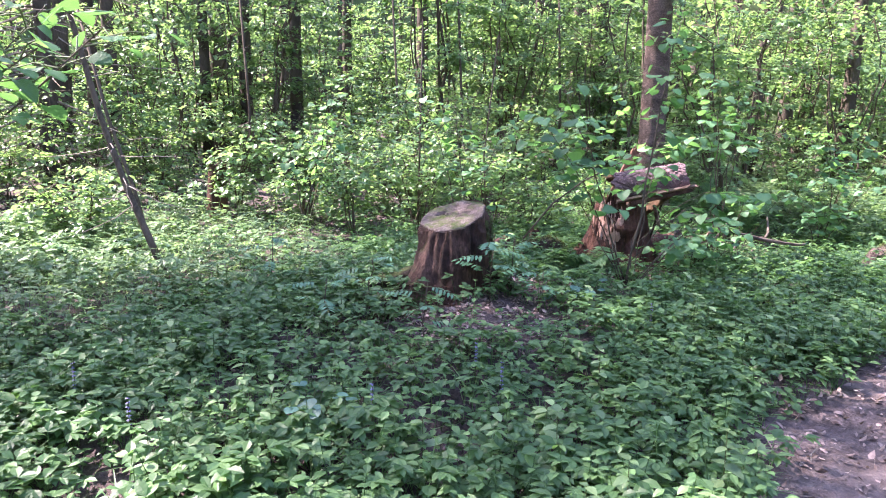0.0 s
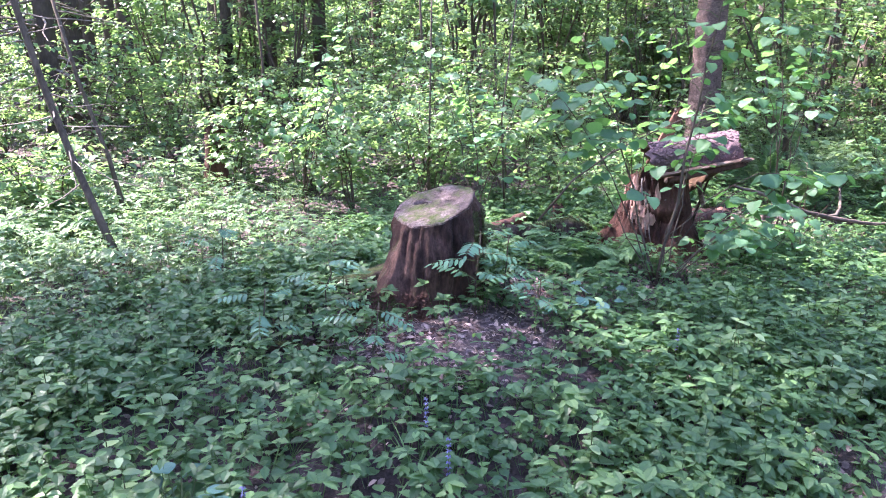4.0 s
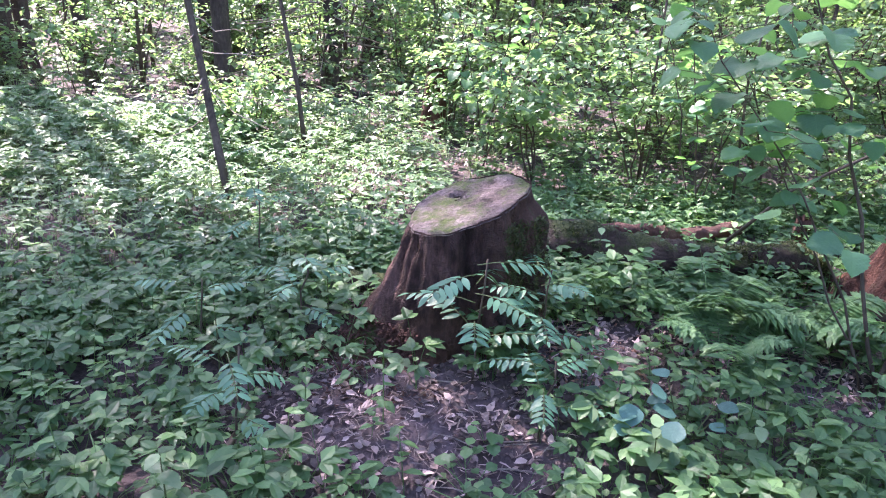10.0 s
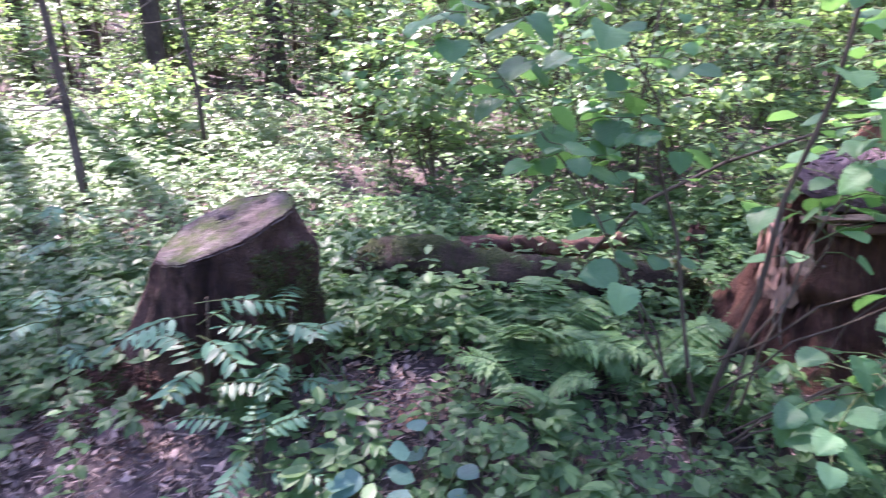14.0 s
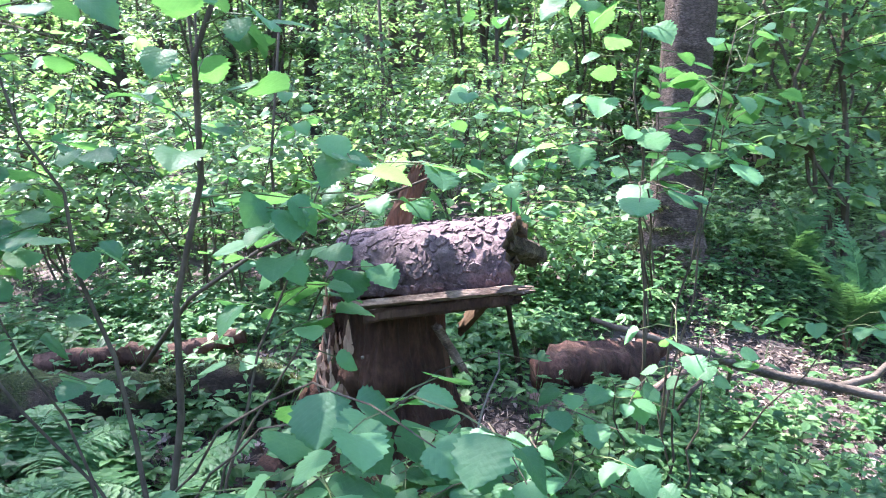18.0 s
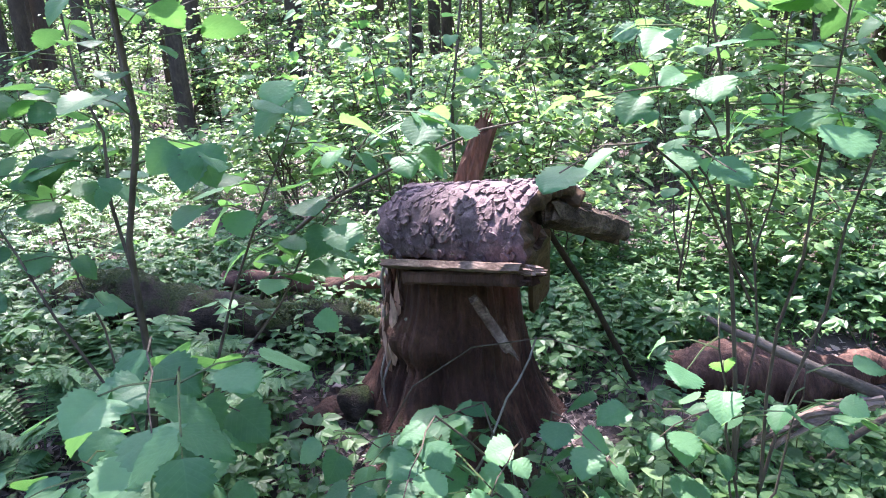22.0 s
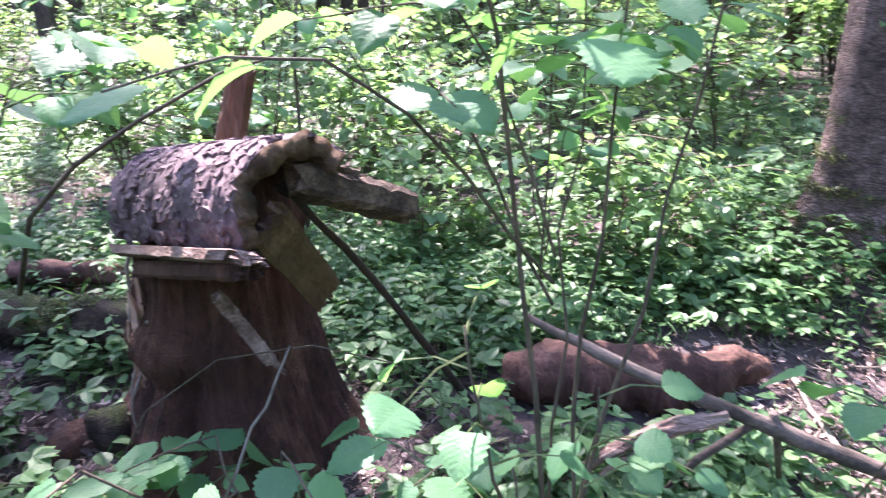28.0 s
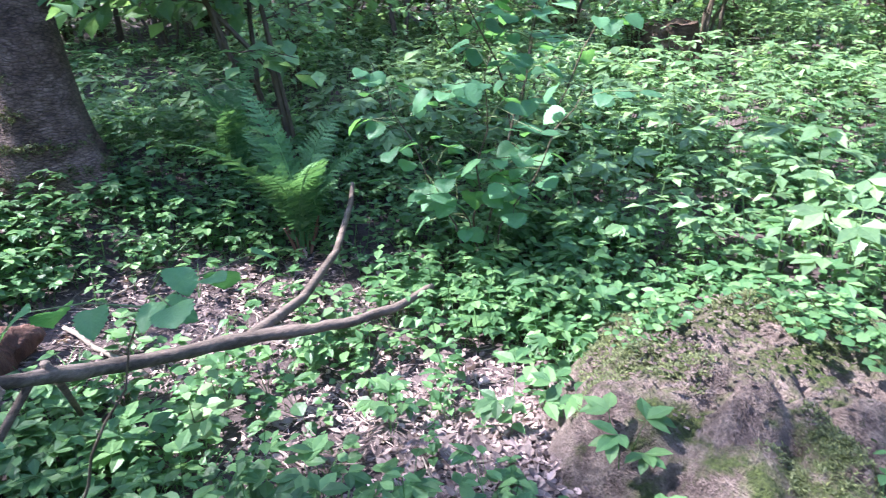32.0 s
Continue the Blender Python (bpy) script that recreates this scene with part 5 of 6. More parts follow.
# fuzzy moss on the logs and the mound
TUFT = join([moved(leaf_shape(0.014, 0.004, 2, 0.1, 0.3), turn_z(a) @ turn_y(-1.0)) for a in (0.3, 2.2, 4.4)])
foot = np.array([SPRUCE.matrix_basis @ p.co for p in bpy.data.meshes["trunk"].vertices if p.co.z < 0.75])
foot = foot[np.repeat(np.arange(len(foot)), 30)] + rng.normal(0, 0.016, (len(foot) * 30, 3))
side = STUMP_V[0]
side = side[(np.abs(np.angle(np.exp(1j * (np.arctan2(side[:, 1] + 0.03, side[:, 0] - 0.04) - 0.3)))) < 0.95) & (side[:, 2] < 0.72)]
for name, v, n, size, lo in (("foot_moss", foot, 5000, 1.2, -0.1), ("stump_moss", side, 3500, 1.1, 0.0), ("log_moss", MOSSY["mossy rotting log lying between the two stumps"], 5000, 1.3, 0.02), ("mound_moss", MOSSY["mound"], 14000, 0.8, 0.0)):
    pick = v[rng.integers(0, len(v) - 2, n * 3)]
    over = pick[:, 2] - ground_z(pick[:, 0], pick[:, 1])
    keep = (fbm(pick * 5, 1.3, 12, 3) > lo) & (over > (0.1 if "foot" not in name else -0.1)) & ((over < 0.45 + 0.2 * rng.normal(size=len(over))) | ("foot" not in name))
    pick = pick[keep][:n] + rng.normal(0, 0.004, (keep.sum(), 3))[:n]
    m = len(pick)
    mv, mf = scattered(TUFT, turns(rng.uniform(0, 6.28, m), rng.normal(0, 0.4, m), rng.normal(0, 0.4, m), rng.uniform(0.6, 1.5, m) * size), pick)
    tagged(new(name, mesh_of(name, mv, mf, M_MOSS)), "short olive-green moss growing on rotten wood", "moss", kind="stuff")

# red crumbs heaped on the buttress of the sawn stump
v = STUMP_V[0]
v = v[(np.abs(np.angle(np.exp(1j * (np.arctan2(v[:, 1] + 0.03, v[:, 0] - 0.04) + 2.5)))) < 0.7) & (v[:, 2] < 0.3)]
pick = v[rng.integers(0, len(v), 3200)] + rng.normal(0, 0.014, (3200, 3)) * (1, 1, 0.4)
mv, mf = scattered(CRUMB, turns(rng.uniform(0, 6.28, 3200), rng.normal(0, 0.5, 3200), rng.normal(0, 0.5, 3200), rng.uniform(0.4, 1.3, 3200)), pick)
tagged(new("wood_crumbs", mesh_of("wood_crumbs", mv, mf, M_ROT)), "crumbling red wood heaped on the stump's root", "wood crumbs", kind="stuff")


def rotten_chunk(x, y, ln, w, turn, seed, label, wood, h=0.06):
    """A gnarled lump of broken wood lying in the litter."""
    g = np.random.default_rng(seed)
    ob = thing("rotten_chunk", label, "wood", (x, y, float(ground_z(x, y))), rz=turn)
    s = np.linspace(-0.5, 0.5, 22)
    pts = np.stack([ln * s, 0.02 * np.sin(6 * s + seed), 0.4 * h + 0 * s], -1)
    v, f = tube(pts, w * np.sqrt(np.clip(1 - (2 * s) ** 4, 0.02, 1)), 18, 0.0)
    v = v * (1, 1, h / w) + (fbm(v * 22, 1.3, seed, 3) * 0.012)[:, None] * (0.6, 1, 1)
    part("wood", mesh_of("wood", v, f, wood, True), ob)
    for k in range(4):
        a = np.array([g.uniform(-0.4, 0.4) * ln, g.uniform(-0.5, 0.5) * w, h * 0.7])
        part("splinter", mesh_of("splinter", *tube(bend(a, a + (g.uniform(0.03, 0.09), g.uniform(-0.02, 0.02), g.uniform(0.0, 0.04)), 5, 0, 0.003, k), [0.006, 0.007, 0.006, 0.004, 0.001], 4, 0.2, seed=k), M_RAW), ob)
    return ob


rotten_chunk(1.76, 1.10, 0.34, 0.055, 60, 1, "red rotten wood chunk lying beside the broken stump", M_ROT)
rotten_chunk(1.83, 1.15, 0.16, 0.06, 20, 2, "small moss-grown lump at the stump foot", M_MOSSLOG, 0.09)
rotten_chunk(-0.79, -1.39, 0.2, 0.035, 100, 3, "short dark root stub in low herbs", M_MOSSLOG, 0.05)


# ---------------------------------------------------------------- shrubs, saplings and the woods behind
def shrub_parts(seed, height, spread, leaves, leaf, first=0.25):
    """Stems and layered leaf sprays of a young hazel or maple."""
    g = np.random.default_rng(seed)
    wood, ats, yaws = [], [], []
    for k in range(g.integers(4, 7)):
        a, out = g.uniform(0, 6.28), spread * g.uniform(0.3, 1.0)
        tip = np.array([out * math.cos(a), out * math.sin(a), height * g.uniform(0.65, 1.0)])
        stem = bend((0.05 * math.cos(a), 0.05 * math.sin(a), -0.05), tip, 8, 0.06 * height, 0.02 * height, seed + k)
        wood.append(tube(stem, np.linspace(0.012, 0.004, 8) * (0.6 + 0.25 * height), 5, cap=False))
        for _ in range(9):
            s = g.uniform(first, 1.0)
            o = np.array([np.interp(s, np.linspace(0, 1, 8), stem[:, c]) for c in range(3)])
            b, ln = g.uniform(0, 6.28), spread * g.uniform(0.35, 0.75)
            end = o + np.array([ln * math.cos(b), ln * math.sin(b), g.uniform(-0.12, 0.3) * ln])
            wood.append(tube([o, (o + end) / 2 + (0, 0, 0.03), end], [0.005, 0.004, 0.002], 3, cap=False))
            m = max(4, leaves // 50)
            u = g.uniform(0.1, 1.1, m)[:, None]
            ats.append(o * (1 - u) + end * u + g.normal(size=(m, 3)) * (0.07, 0.07, 0.035))
            yaws.append(b + g.choice([-1, 1], m) * g.uniform(0.3, 1.4, m))
    ats, yaws = np.concatenate(ats), np.concatenate(yaws)
    m = len(ats)
    lv = scattered(leaf, turns(yaws, g.normal(0.15, 0.28, m), g.normal(0, 0.3, m), g.uniform(0.6, 1.25, m)), ats)
    return mesh_of("stem", *join(wood), M_TWIG), mesh_of("foliage", *lv, M_SHRUB)


FINE_LEAF = leaf_shape(0.085, 0.065, 4, 0.18, 0.25)
SMALL_LEAF = leaf_shape(0.085, 0.065, 2, 0.18, 0.25)
MID_LEAF = leaf_shape(0.11, 0.08, 2, 0.18, 0.25)
SHRUBS = [shrub_parts(200 + s, h, w, n, lf) for s, (h, w, n, lf) in enumerate([
    (1.3, 0.75, 700, SMALL_LEAF), (1.6, 0.8, 800, SMALL_LEAF), (1.0, 0.7, 600, SMALL_LEAF), (2.4, 1.1, 1100, SMALL_LEAF), (2.9, 1.2, 1200, MID_LEAF), (1.9, 1.0, 900, SMALL_LEAF)])]
NEAR_SHRUBS = [shrub_parts(250 + s, h, w, n, FINE_LEAF) for s, (h, w, n) in enumerate([(1.3, 0.75, 800), (1.6, 0.8, 900), (1.0, 0.7, 700), (2.2, 1.0, 1100)])]
YOUNG = [shrub_parts(300 + s, h, w, n, MID_LEAF, 0.12) for s, (h, w, n) in enumerate([(5.0, 1.6, 2200), (6.0, 1.8, 2600), (4.2, 1.5, 2000)])]


def shrub(x, y, kind, scale, rz, name="shrub", label="leafy green young shrub with thin brown stems", group="undergrowth shrubs", cat="shrub"):
    ob = thing(name, label, cat, (x, y, float(ground_z(x, y))), group)
    m = pose(0, 0, 0, 0, 0, rz) @ Matrix.Diagonal((scale, scale, scale, 1))
    part("stem", kind[0], ob, m=m)
    part("foliage", kind[1], ob, m=m)
    return ob


def before_dry_spruce(x, y):
    """In the open lane that leads to the dry spruce."""
    s = ((x + 1.2) * -3.7 + (y + 4.9) * 12.5) / (3.7 ** 2 + 12.5 ** 2)
    return 0.3 < s < 1.0 and math.hypot(x + 1.2 + 3.7 * s, y + 4.9 - 12.5 * s) < 1.5 * s


def way_clear(x, y, lim):
    """Far enough from the line walked."""
    line = np.array([(-1.2, -4.9), (-0.05, -3.6), (0.55, -2.7), (1.4, -2.1), (2.5, -1.3), (3.5, -0.4), (3.7, 0.0)])
    return min(np.hypot(line[:, 0] - x, line[:, 1] - y)) > lim


g = np.random.default_rng(76)
# leafy shrubs that close the back of the clearing
for n, (x, y) in enumerate(((-7.4, 4.9), (-8.4, 3.6), (-6.3, 5.9), (-7.8, 6.4), (-9.2, 5.0), (-5.3, 6.6), (-9.0, 2.2), (-4.2, 6.3), (-9.8, 3.6), (-6.7, 7.4), (-10.2, 1.2), (-3.2, 6.7))):
    shrub(x, y, NEAR_SHRUBS[n % 4], g.uniform(0.75, 1.15), g.uniform(0, 360))
g = np.random.default_rng(77)
# set by hand: the nearer shrubs that stand behind the stumps
for x, y, k, s in ((-0.35, 3.1, 1, 0.85), (0.45, 3.3, 3, 0.62), (-1.0, 4.2, 5, 0.8), (0.6, 4.6, 4, 0.75), (1.5, 3.9, 0, 1.0), (2.0, 5.2, 3, 0.85), (2.9, 3.4, 2, 0.8), (-1.9, 4.9, 1, 1.0), (3.0, 5.8, 4, 0.8), (5.9, 5.6, 5, 0.6),
                   (6.4, 3.5, 0, 0.55), (9.0, 4.6, 1, 0.7), (-3.4, 3.3, 2, 0.9), (7.4, 5.2, 3, 0.6), (-0.5, 5.9, 4, 0.9), (1.3, 6.6, 3, 1.0), (1.9, 3.1, 2, 0.7)):
    shrub(x, y, NEAR_SHRUBS[k % 4], s * (1.35 if k > 3 else 1.0), g.uniform(0, 360))
placed = 0
while placed < 150:
    d, a = g.uniform(5.5, 24) ** 1.0, g.uniform(-1.9, 1.75)
    x, y = 1.0 + d * math.sin(a), -0.5 + d * math.cos(a)
    sunny = math.hypot((x + 3.6) / 2.6, (y - 1.6) / 2.2) < 1 or math.hypot((x + 6.5) / 2.4, (y - 3.4) / 2.0) < 1
    trail = float(trail_at(np.array([x]), np.array([y]))[0]) > 0
    if d < 11 and 0.25 < a < 1.3 and g.uniform() < 0.72:
        continue
    if before_dry_spruce(x, y):
        continue
    if sunny or trail or not way_clear(x, y, 4.2):
        continue
    grown = (SHRUBS[g.integers(0, 6)], g.uniform(0.75, 1.25) * (1 + max(0, d - 9) * 0.03), g.uniform(0, 360))
    if math.hypot(x + 2.2, y - 5.7) > 0.5:
        shrub(x, y, *grown)
    placed += 1
placed = 0
while placed < 175:
    d, a = g.uniform(9.5, 44), g.uniform(-1.9, 1.75)
    x, y = 1.0 + d * math.sin(a), -0.5 + d * math.cos(a)
    if (d < 15 and -1.3 < a < -0.75) or before_dry_spruce(x, y) or not keeps_clearing_light(x, y, 3.5, 1.6):
        continue
    shrub(x, y, YOUNG[placed % 3], g.uniform(0.85, 1.45) * (1 + max(0, d - 18) * 0.02), g.uniform(0, 360), "young_tree", "slender young broadleaf tree in full leaf", "young trees", "tree")
    placed += 1

# a closed stand of young trees beyond the sunlit herbs
g = np.random.default_rng(177)
for n, (x, y) in enumerate(((6.6, 7.6), (7.6, 6.9), (8.7, 8.2), (9.8, 6.6), (10.8, 8.4), (8.0, 9.8), (9.6, 10.6), (11.6, 10.2), (12.6, 7.4), (7.0, 11.6), (11.8, 5.4), (13.6, 9.2), (5.6, 9.4), (13.2, 5.6))):
    shrub(x, y, YOUNG[n % 3], g.uniform(0.7, 1.1), g.uniform(0, 360), "young_tree", "slender young broadleaf tree in full leaf", "young trees", "tree")

# far trunks
g = np.random.default_rng(78)
FAR_TRUNKS = [trunk_mesh("trunk", 17, 0.17, 0.09, (0.01 * s - 0.015, 0.01), M_BARK_FAR, 14, 0.4, s, 10) for s in range(4)]
for n in range(70):
    d, a = g.uniform(15, 48), g.uniform(-1.9, 1.75)
    x, y = 1.0 + d * math.sin(a), -0.5 + d * math.cos(a)
    ob = thing("forest_tree", "straight distant forest trunk among leaves", "tree", (x, y, float(ground_z(x, y))), "trees of the wood", rz=g.uniform(0, 360))
    sc = g.uniform(0.7, 1.5)
    part("trunk", FAR_TRUNKS[n % 4], ob, m=Matrix.Diagonal((sc, sc, 1, 1)))
    if keeps_clearing_light(x, y, 13.0, 1.8):
        part("crown", CROWNS[n % 3], ob, m=pose(0, 0, 3, 0, 0, 50 * n) @ Matrix.Diagonal((0.7, 0.7, 1.1, 1)))

# the closed edge of the wood
th = np.linspace(0, 2 * math.pi, 97)
rad = 62 + 2.5 * np.sin(5 * th) + 1.5 * np.sin(13 * th)
hh = 24 + 2.2 * np.sin(7 * th + 1) + 1.6 * np.sin(17 * th) + 1.0 * np.sin(31 * th)
lo = np.stack([rad * np.cos(th), rad * np.sin(th), 0 * th - 1.5], -1)
hi = np.stack([rad * np.cos(th), rad * np.sin(th), hh], -1)
k = np.arange(96)
tagged(new("backdrop", mesh_of("backdrop", np.concatenate([lo, hi]), np.stack([k, k + 1, 97 + k + 1, 97 + k], -1), M_HAZE)), "distant wall of green woodland", "backdrop", kind="structure")


# ---------------------------------------------------------------- hazel bushes beside the broken stump
def hazel_leaf(length, fold, droop, seed, rows=17):
    """A broad hazel leaf: rounded base, toothed rim, pleats between the side veins, a short drawn-out tip."""
    g = np.random.default_rng(seed)
    v, f = [], []
    cols = (-1, -0.62, -0.26, 0, 0.26, 0.62, 1)
    lop = g.uniform(-0.08, 0.08)
    for i in range(rows + 1):
        t = i / rows
        w = 0.53 * length * math.sin(math.pi * min(1, t) ** 0.8) ** 0.62 * (1 - 0.35 * max(0, t - 0.72) / 0.28) if 0 < i < rows else 0.004 * length
        for c in cols:
            edge = 1 + (0.075 * (1 if i % 2 else -1) if abs(c) == 1 and 0 < i < rows else 0)
            x = length * (t - 0.1 * abs(c) ** 1.5 * math.sin(math.pi * t) * (0.9 if t < 0.5 else 0.3))
            y = w * c * edge * (1 + lop * (1 if c > 0 else -1))
            z = -droop * length * t * t + fold * abs(y) - 0.9 * fold * abs(y) * abs(c) * t
            z += 0.011 * length * math.sin(2 * math.pi * (6.5 * t - 1.5 * abs(c))) * min(1, 2.2 * abs(c)) * math.sin(math.pi * t)
            z += 0.05 * length * math.sin(3 * c + seed) * t * abs(c)
            v.append((x, y, z))
    n = len(cols)
    for i in range(rows):
        for k in range(n - 1):
            p = i * n + k
            f += [(p, p + n, p + 1), (p + 1, p + n, p + n + 1)]
    return np.array(v, float), np.array(f, int)[:, ::-1]


HAZEL_LEAVES = [mesh_of("leaf", *hazel_leaf(0.097 * q, f0, d0, n), M_HAZEL, True) for n, (q, f0, d0) in enumerate(((1.0, 0.14, 0.18), (0.9, 0.28, 0.32), (1.08, 0.1, 0.1), (0.75, 0.22, 0.24), (1.0, 0.3, 0.42)))]


def hazel_bush(label, base, stems, seed, size=1.0, first=0.35, density=15.0, sprays=()):
    """Stems given by their tips; every leaf hangs flat from its twig on a short stalk; sprays are fuller leafy twigs by their middles."""
    g = np.random.default_rng(seed)
    gz = float(ground_z(base[0], base[1]))
    ob = thing("hazel_bush", label, "shrub", (0, 0, 0))
    for k, (tip, r) in enumerate(stems):
        root = (base[0] + g.uniform(-0.06, 0.06), base[1] + g.uniform(-0.06, 0.06), gz - 0.03)
        ln = float(np.linalg.norm(np.subtract(tip, root)))
        pts = bend(root, tip, 9, 0.05 * ln, 0.014, seed * 7 + k)
        stem = part("stem", mesh_of("stem", *tube(pts, np.linspace(r, r * 0.3, 9), 8, 0.04, seed=k), M_TWIG, True), ob)
        n = max(4, int(ln * density))
        for i in range(n):
            s = first + (1 - first) * (i + 0.5) / n
            o = np.array([np.interp(s, np.linspace(0, 1, 9), pts[:, c]) for c in range(3)])
            yaw = g.uniform(0, 6.28) if i % 2 else (i * 2.4 + k)
            far = g.uniform(0.05, 0.22) * size
            if i % 3 == 0:
                far *= 1.5
            end = o + np.array([far * math.cos(yaw), far * math.sin(yaw), g.uniform(-0.03, 0.09)])
            part("twig", mesh_of("twig", *tube([o, (o + end) / 2 + (0, 0, 0.015), end], [0.0028, 0.0022, 0.0014], 4, cap=False), M_STEM), ob)
            for q in range(1 if far < 0.16 else 3):
                y2 = yaw + (0 if q == 0 else (1.2 if q == 1 else -1.2)) + g.uniform(-0.35, 0.35)
                at = end if q == 0 else o + (end - o) * g.uniform(0.4, 0.8)
                sc = size * g.uniform(0.7, 1.15)
                m = Matrix.Translation(at) @ Euler((g.normal(0, 0.25), g.normal(0.18, 0.25), y2)).to_matrix().to_4x4() @ Matrix.Diagonal((sc, sc, sc, 1))
                part("leaf", HAZEL_LEAVES[g.integers(0, 5)], ob, m=m)
    for mid, yaw, n, sc in sprays:
        mid, way = np.array(mid), np.array((math.cos(yaw), math.sin(yaw), -0.15))
        a, b = mid - way * 0.16 * sc - (0, 0, 0.03), mid + way * 0.16 * sc
        root = np.array((base[0], base[1], max(gz, mid[2] - 0.5)))
        pts = np.concatenate([bend(root, a, 5, 0.04, 0.008, int(n + 9 * sc)), bend(a, b, 5, 0.015, 0.004, n)[1:]])
        part("twig", mesh_of("twig", *tube(pts, np.linspace(0.0042, 0.0015, len(pts)), 5, cap=False), M_TWIG), ob)
        for i in range(n):
            at = a + (b - a) * (i + 0.6) / n
            turned = yaw + (0 if i == n - 1 else (1 if i % 2 else -1) * g.uniform(0.5, 1.2))
            at = at + 0.015 * np.array((math.cos(turned), math.sin(turned), 0))
            q = sc * g.uniform(0.85, 1.2)
            m = Matrix.Translation(at) @ Euler((g.normal(0, 0.2), g.normal(0.22, 0.2), turned)).to_matrix().to_4x4() @ Matrix.Diagonal((q, q, q, 1))
            part("leaf", HAZEL_LEAVES[g.integers(0, 5)], ob, m=m)
    return ob


hazel_bush("tall hazel bush with large round toothed leaves", (1.72, 0.36), [((2.08, 0.42, 2.3), 0.012), ((1.15, 0.65, 1.75), 0.009), ((2.47, 0.02, 0.93), 0.006), ((2.15, 0.72, 1.36), 0.006), ((2.25, 0.95, 1.28), 0.005), ((0.82, 0.2, 1.5), 0.006), ((0.95, 0.55, 1.35), 0.005), ((2.1, -0.02, 0.62), 0.005), ((2.3, 0.1, 0.7), 0.005)], 3, 1.08, 0.45, 11, [((2.37, 0.02, 0.89), -0.6, 5, 1.1), ((2.25, 0.16, 0.76), 0.1, 4, 1.0)])
hazel_bush("hazel bush with big leaves reaching over the broken stump", (3.2, 1.35), [((3.0, 1.2, 1.9), 0.008), ((3.02, 1.05, 0.5), 0.005), ((3.36, 1.2, 1.7), 0.006), ((3.55, 1.6, 1.75), 0.006), ((3.2, 1.5, 1.6), 0.005)], 4, 0.95, 0.62, 8, [((2.86, 1.21, 1.31), 3.6, 4, 1.0), ((3.0, 0.68, 1.25), -1.8, 2, 0.95), ((3.12, 1.0, 1.2), -0.9, 3, 0.85)])
hazel_bush("low hazel shoots with broad leaves before the stump", (2.72, 0.92), [((2.5, 0.72, 0.36), 0.005), ((2.75, 0.6, 0.42), 0.005), ((2.95, 0.8, 0.4), 0.005), ((2.3, 0.85, 0.3), 0.004), ((3.1, 0.78, 0.28), 0.005), ((2.2, 0.65, 0.35), 0.004)], 5, 1.0, 0.35, 13, [((2.65, 0.48, 0.55), -1.2, 5, 0.95), ((2.9, 0.86, 0.46), -0.5, 4, 0.85), ((2.75, 0.72, 0.4), -1.4, 5, 0.8), ((2.48, 0.86, 0.38), -1.9, 5, 0.8), ((2.5, 0.56, 0.36), -2.4, 5, 0.8)])
hazel_bush("slim hazel sapling with sunlit leaves near the tree", (2.6, 2.9), [((2.75, 2.6, 1.9), 0.007), ((2.4, 2.7, 1.5), 0.006), ((2.9, 2.5, 1.2), 0.005)], 6, 1.0, 0.45, 9)
hazel_bush("hazel bush with toothed leaves by the forked branch", (5.45, 2.35), [((5.3, 2.0, 0.9), 0.006), ((5.7, 1.9, 0.75), 0.006), ((5.05, 2.5, 0.85), 0.005), ((5.9, 2.4, 1.1), 0.006), ((5.1, 2.15, 0.5), 0.005)], 7, 1.0, 0.3, 14)
hazel_bush("low hazel shoot with pale leaves in bare litter", (3.3, 1.06), [((3.19, 0.95, 0.82), 0.006), ((3.37, 1.13, 0.66), 0.005)], 8, 0.8, 0.65, 8, [((3.12, 1.08, 0.46), -2.0, 5, 0.75)])
hazel_bush("single hazel shoot leaning over the brown litter", (3.55, 1.55), [((3.92, 1.28, 0.68), 0.005)], 14, 1.0, 0.86, 4)
hazel_bush("hazel twigs with leaves arching over the sunlit herbs", (6.3, 3.1), [((5.2, 2.2, 1.35), 0.007), ((5.9, 2.3, 1.5), 0.007), ((6.6, 2.4, 1.3), 0.006)], 9, 1.0, 0.4, 10)
hazel_bush("hazel sapling behind the mossy log", (0.9, 2.9), [((0.7, 2.6, 1.6), 0.008), ((1.4, 2.7, 1.5), 0.007), ((0.4, 3.0, 1.8), 0.007), ((1.1, 2.4, 1.0), 0.006)], 10, 1.0, 0.35, 9)
hazel_bush("leafy hazel sapling rising from lower shrubs", (-0.9, 3.4), [((-0.6, 3.1, 1.7), 0.008), ((-1.2, 3.2, 1.4), 0.007), ((-0.3, 3.6, 1.9), 0.007)], 11, 1.0, 0.35, 9)


hazel_bush("young maple branch hanging over the herbs", (-3.3, -2.6), [((-1.6, -2.8, 1.74), 0.007), ((-1.75, -2.95, 1.64), 0.006), ((-1.95, -2.7, 1.62), 0.006), ((-1.85, -2.5, 1.8), 0.005)], 12, 0.66, 0.55, 19)


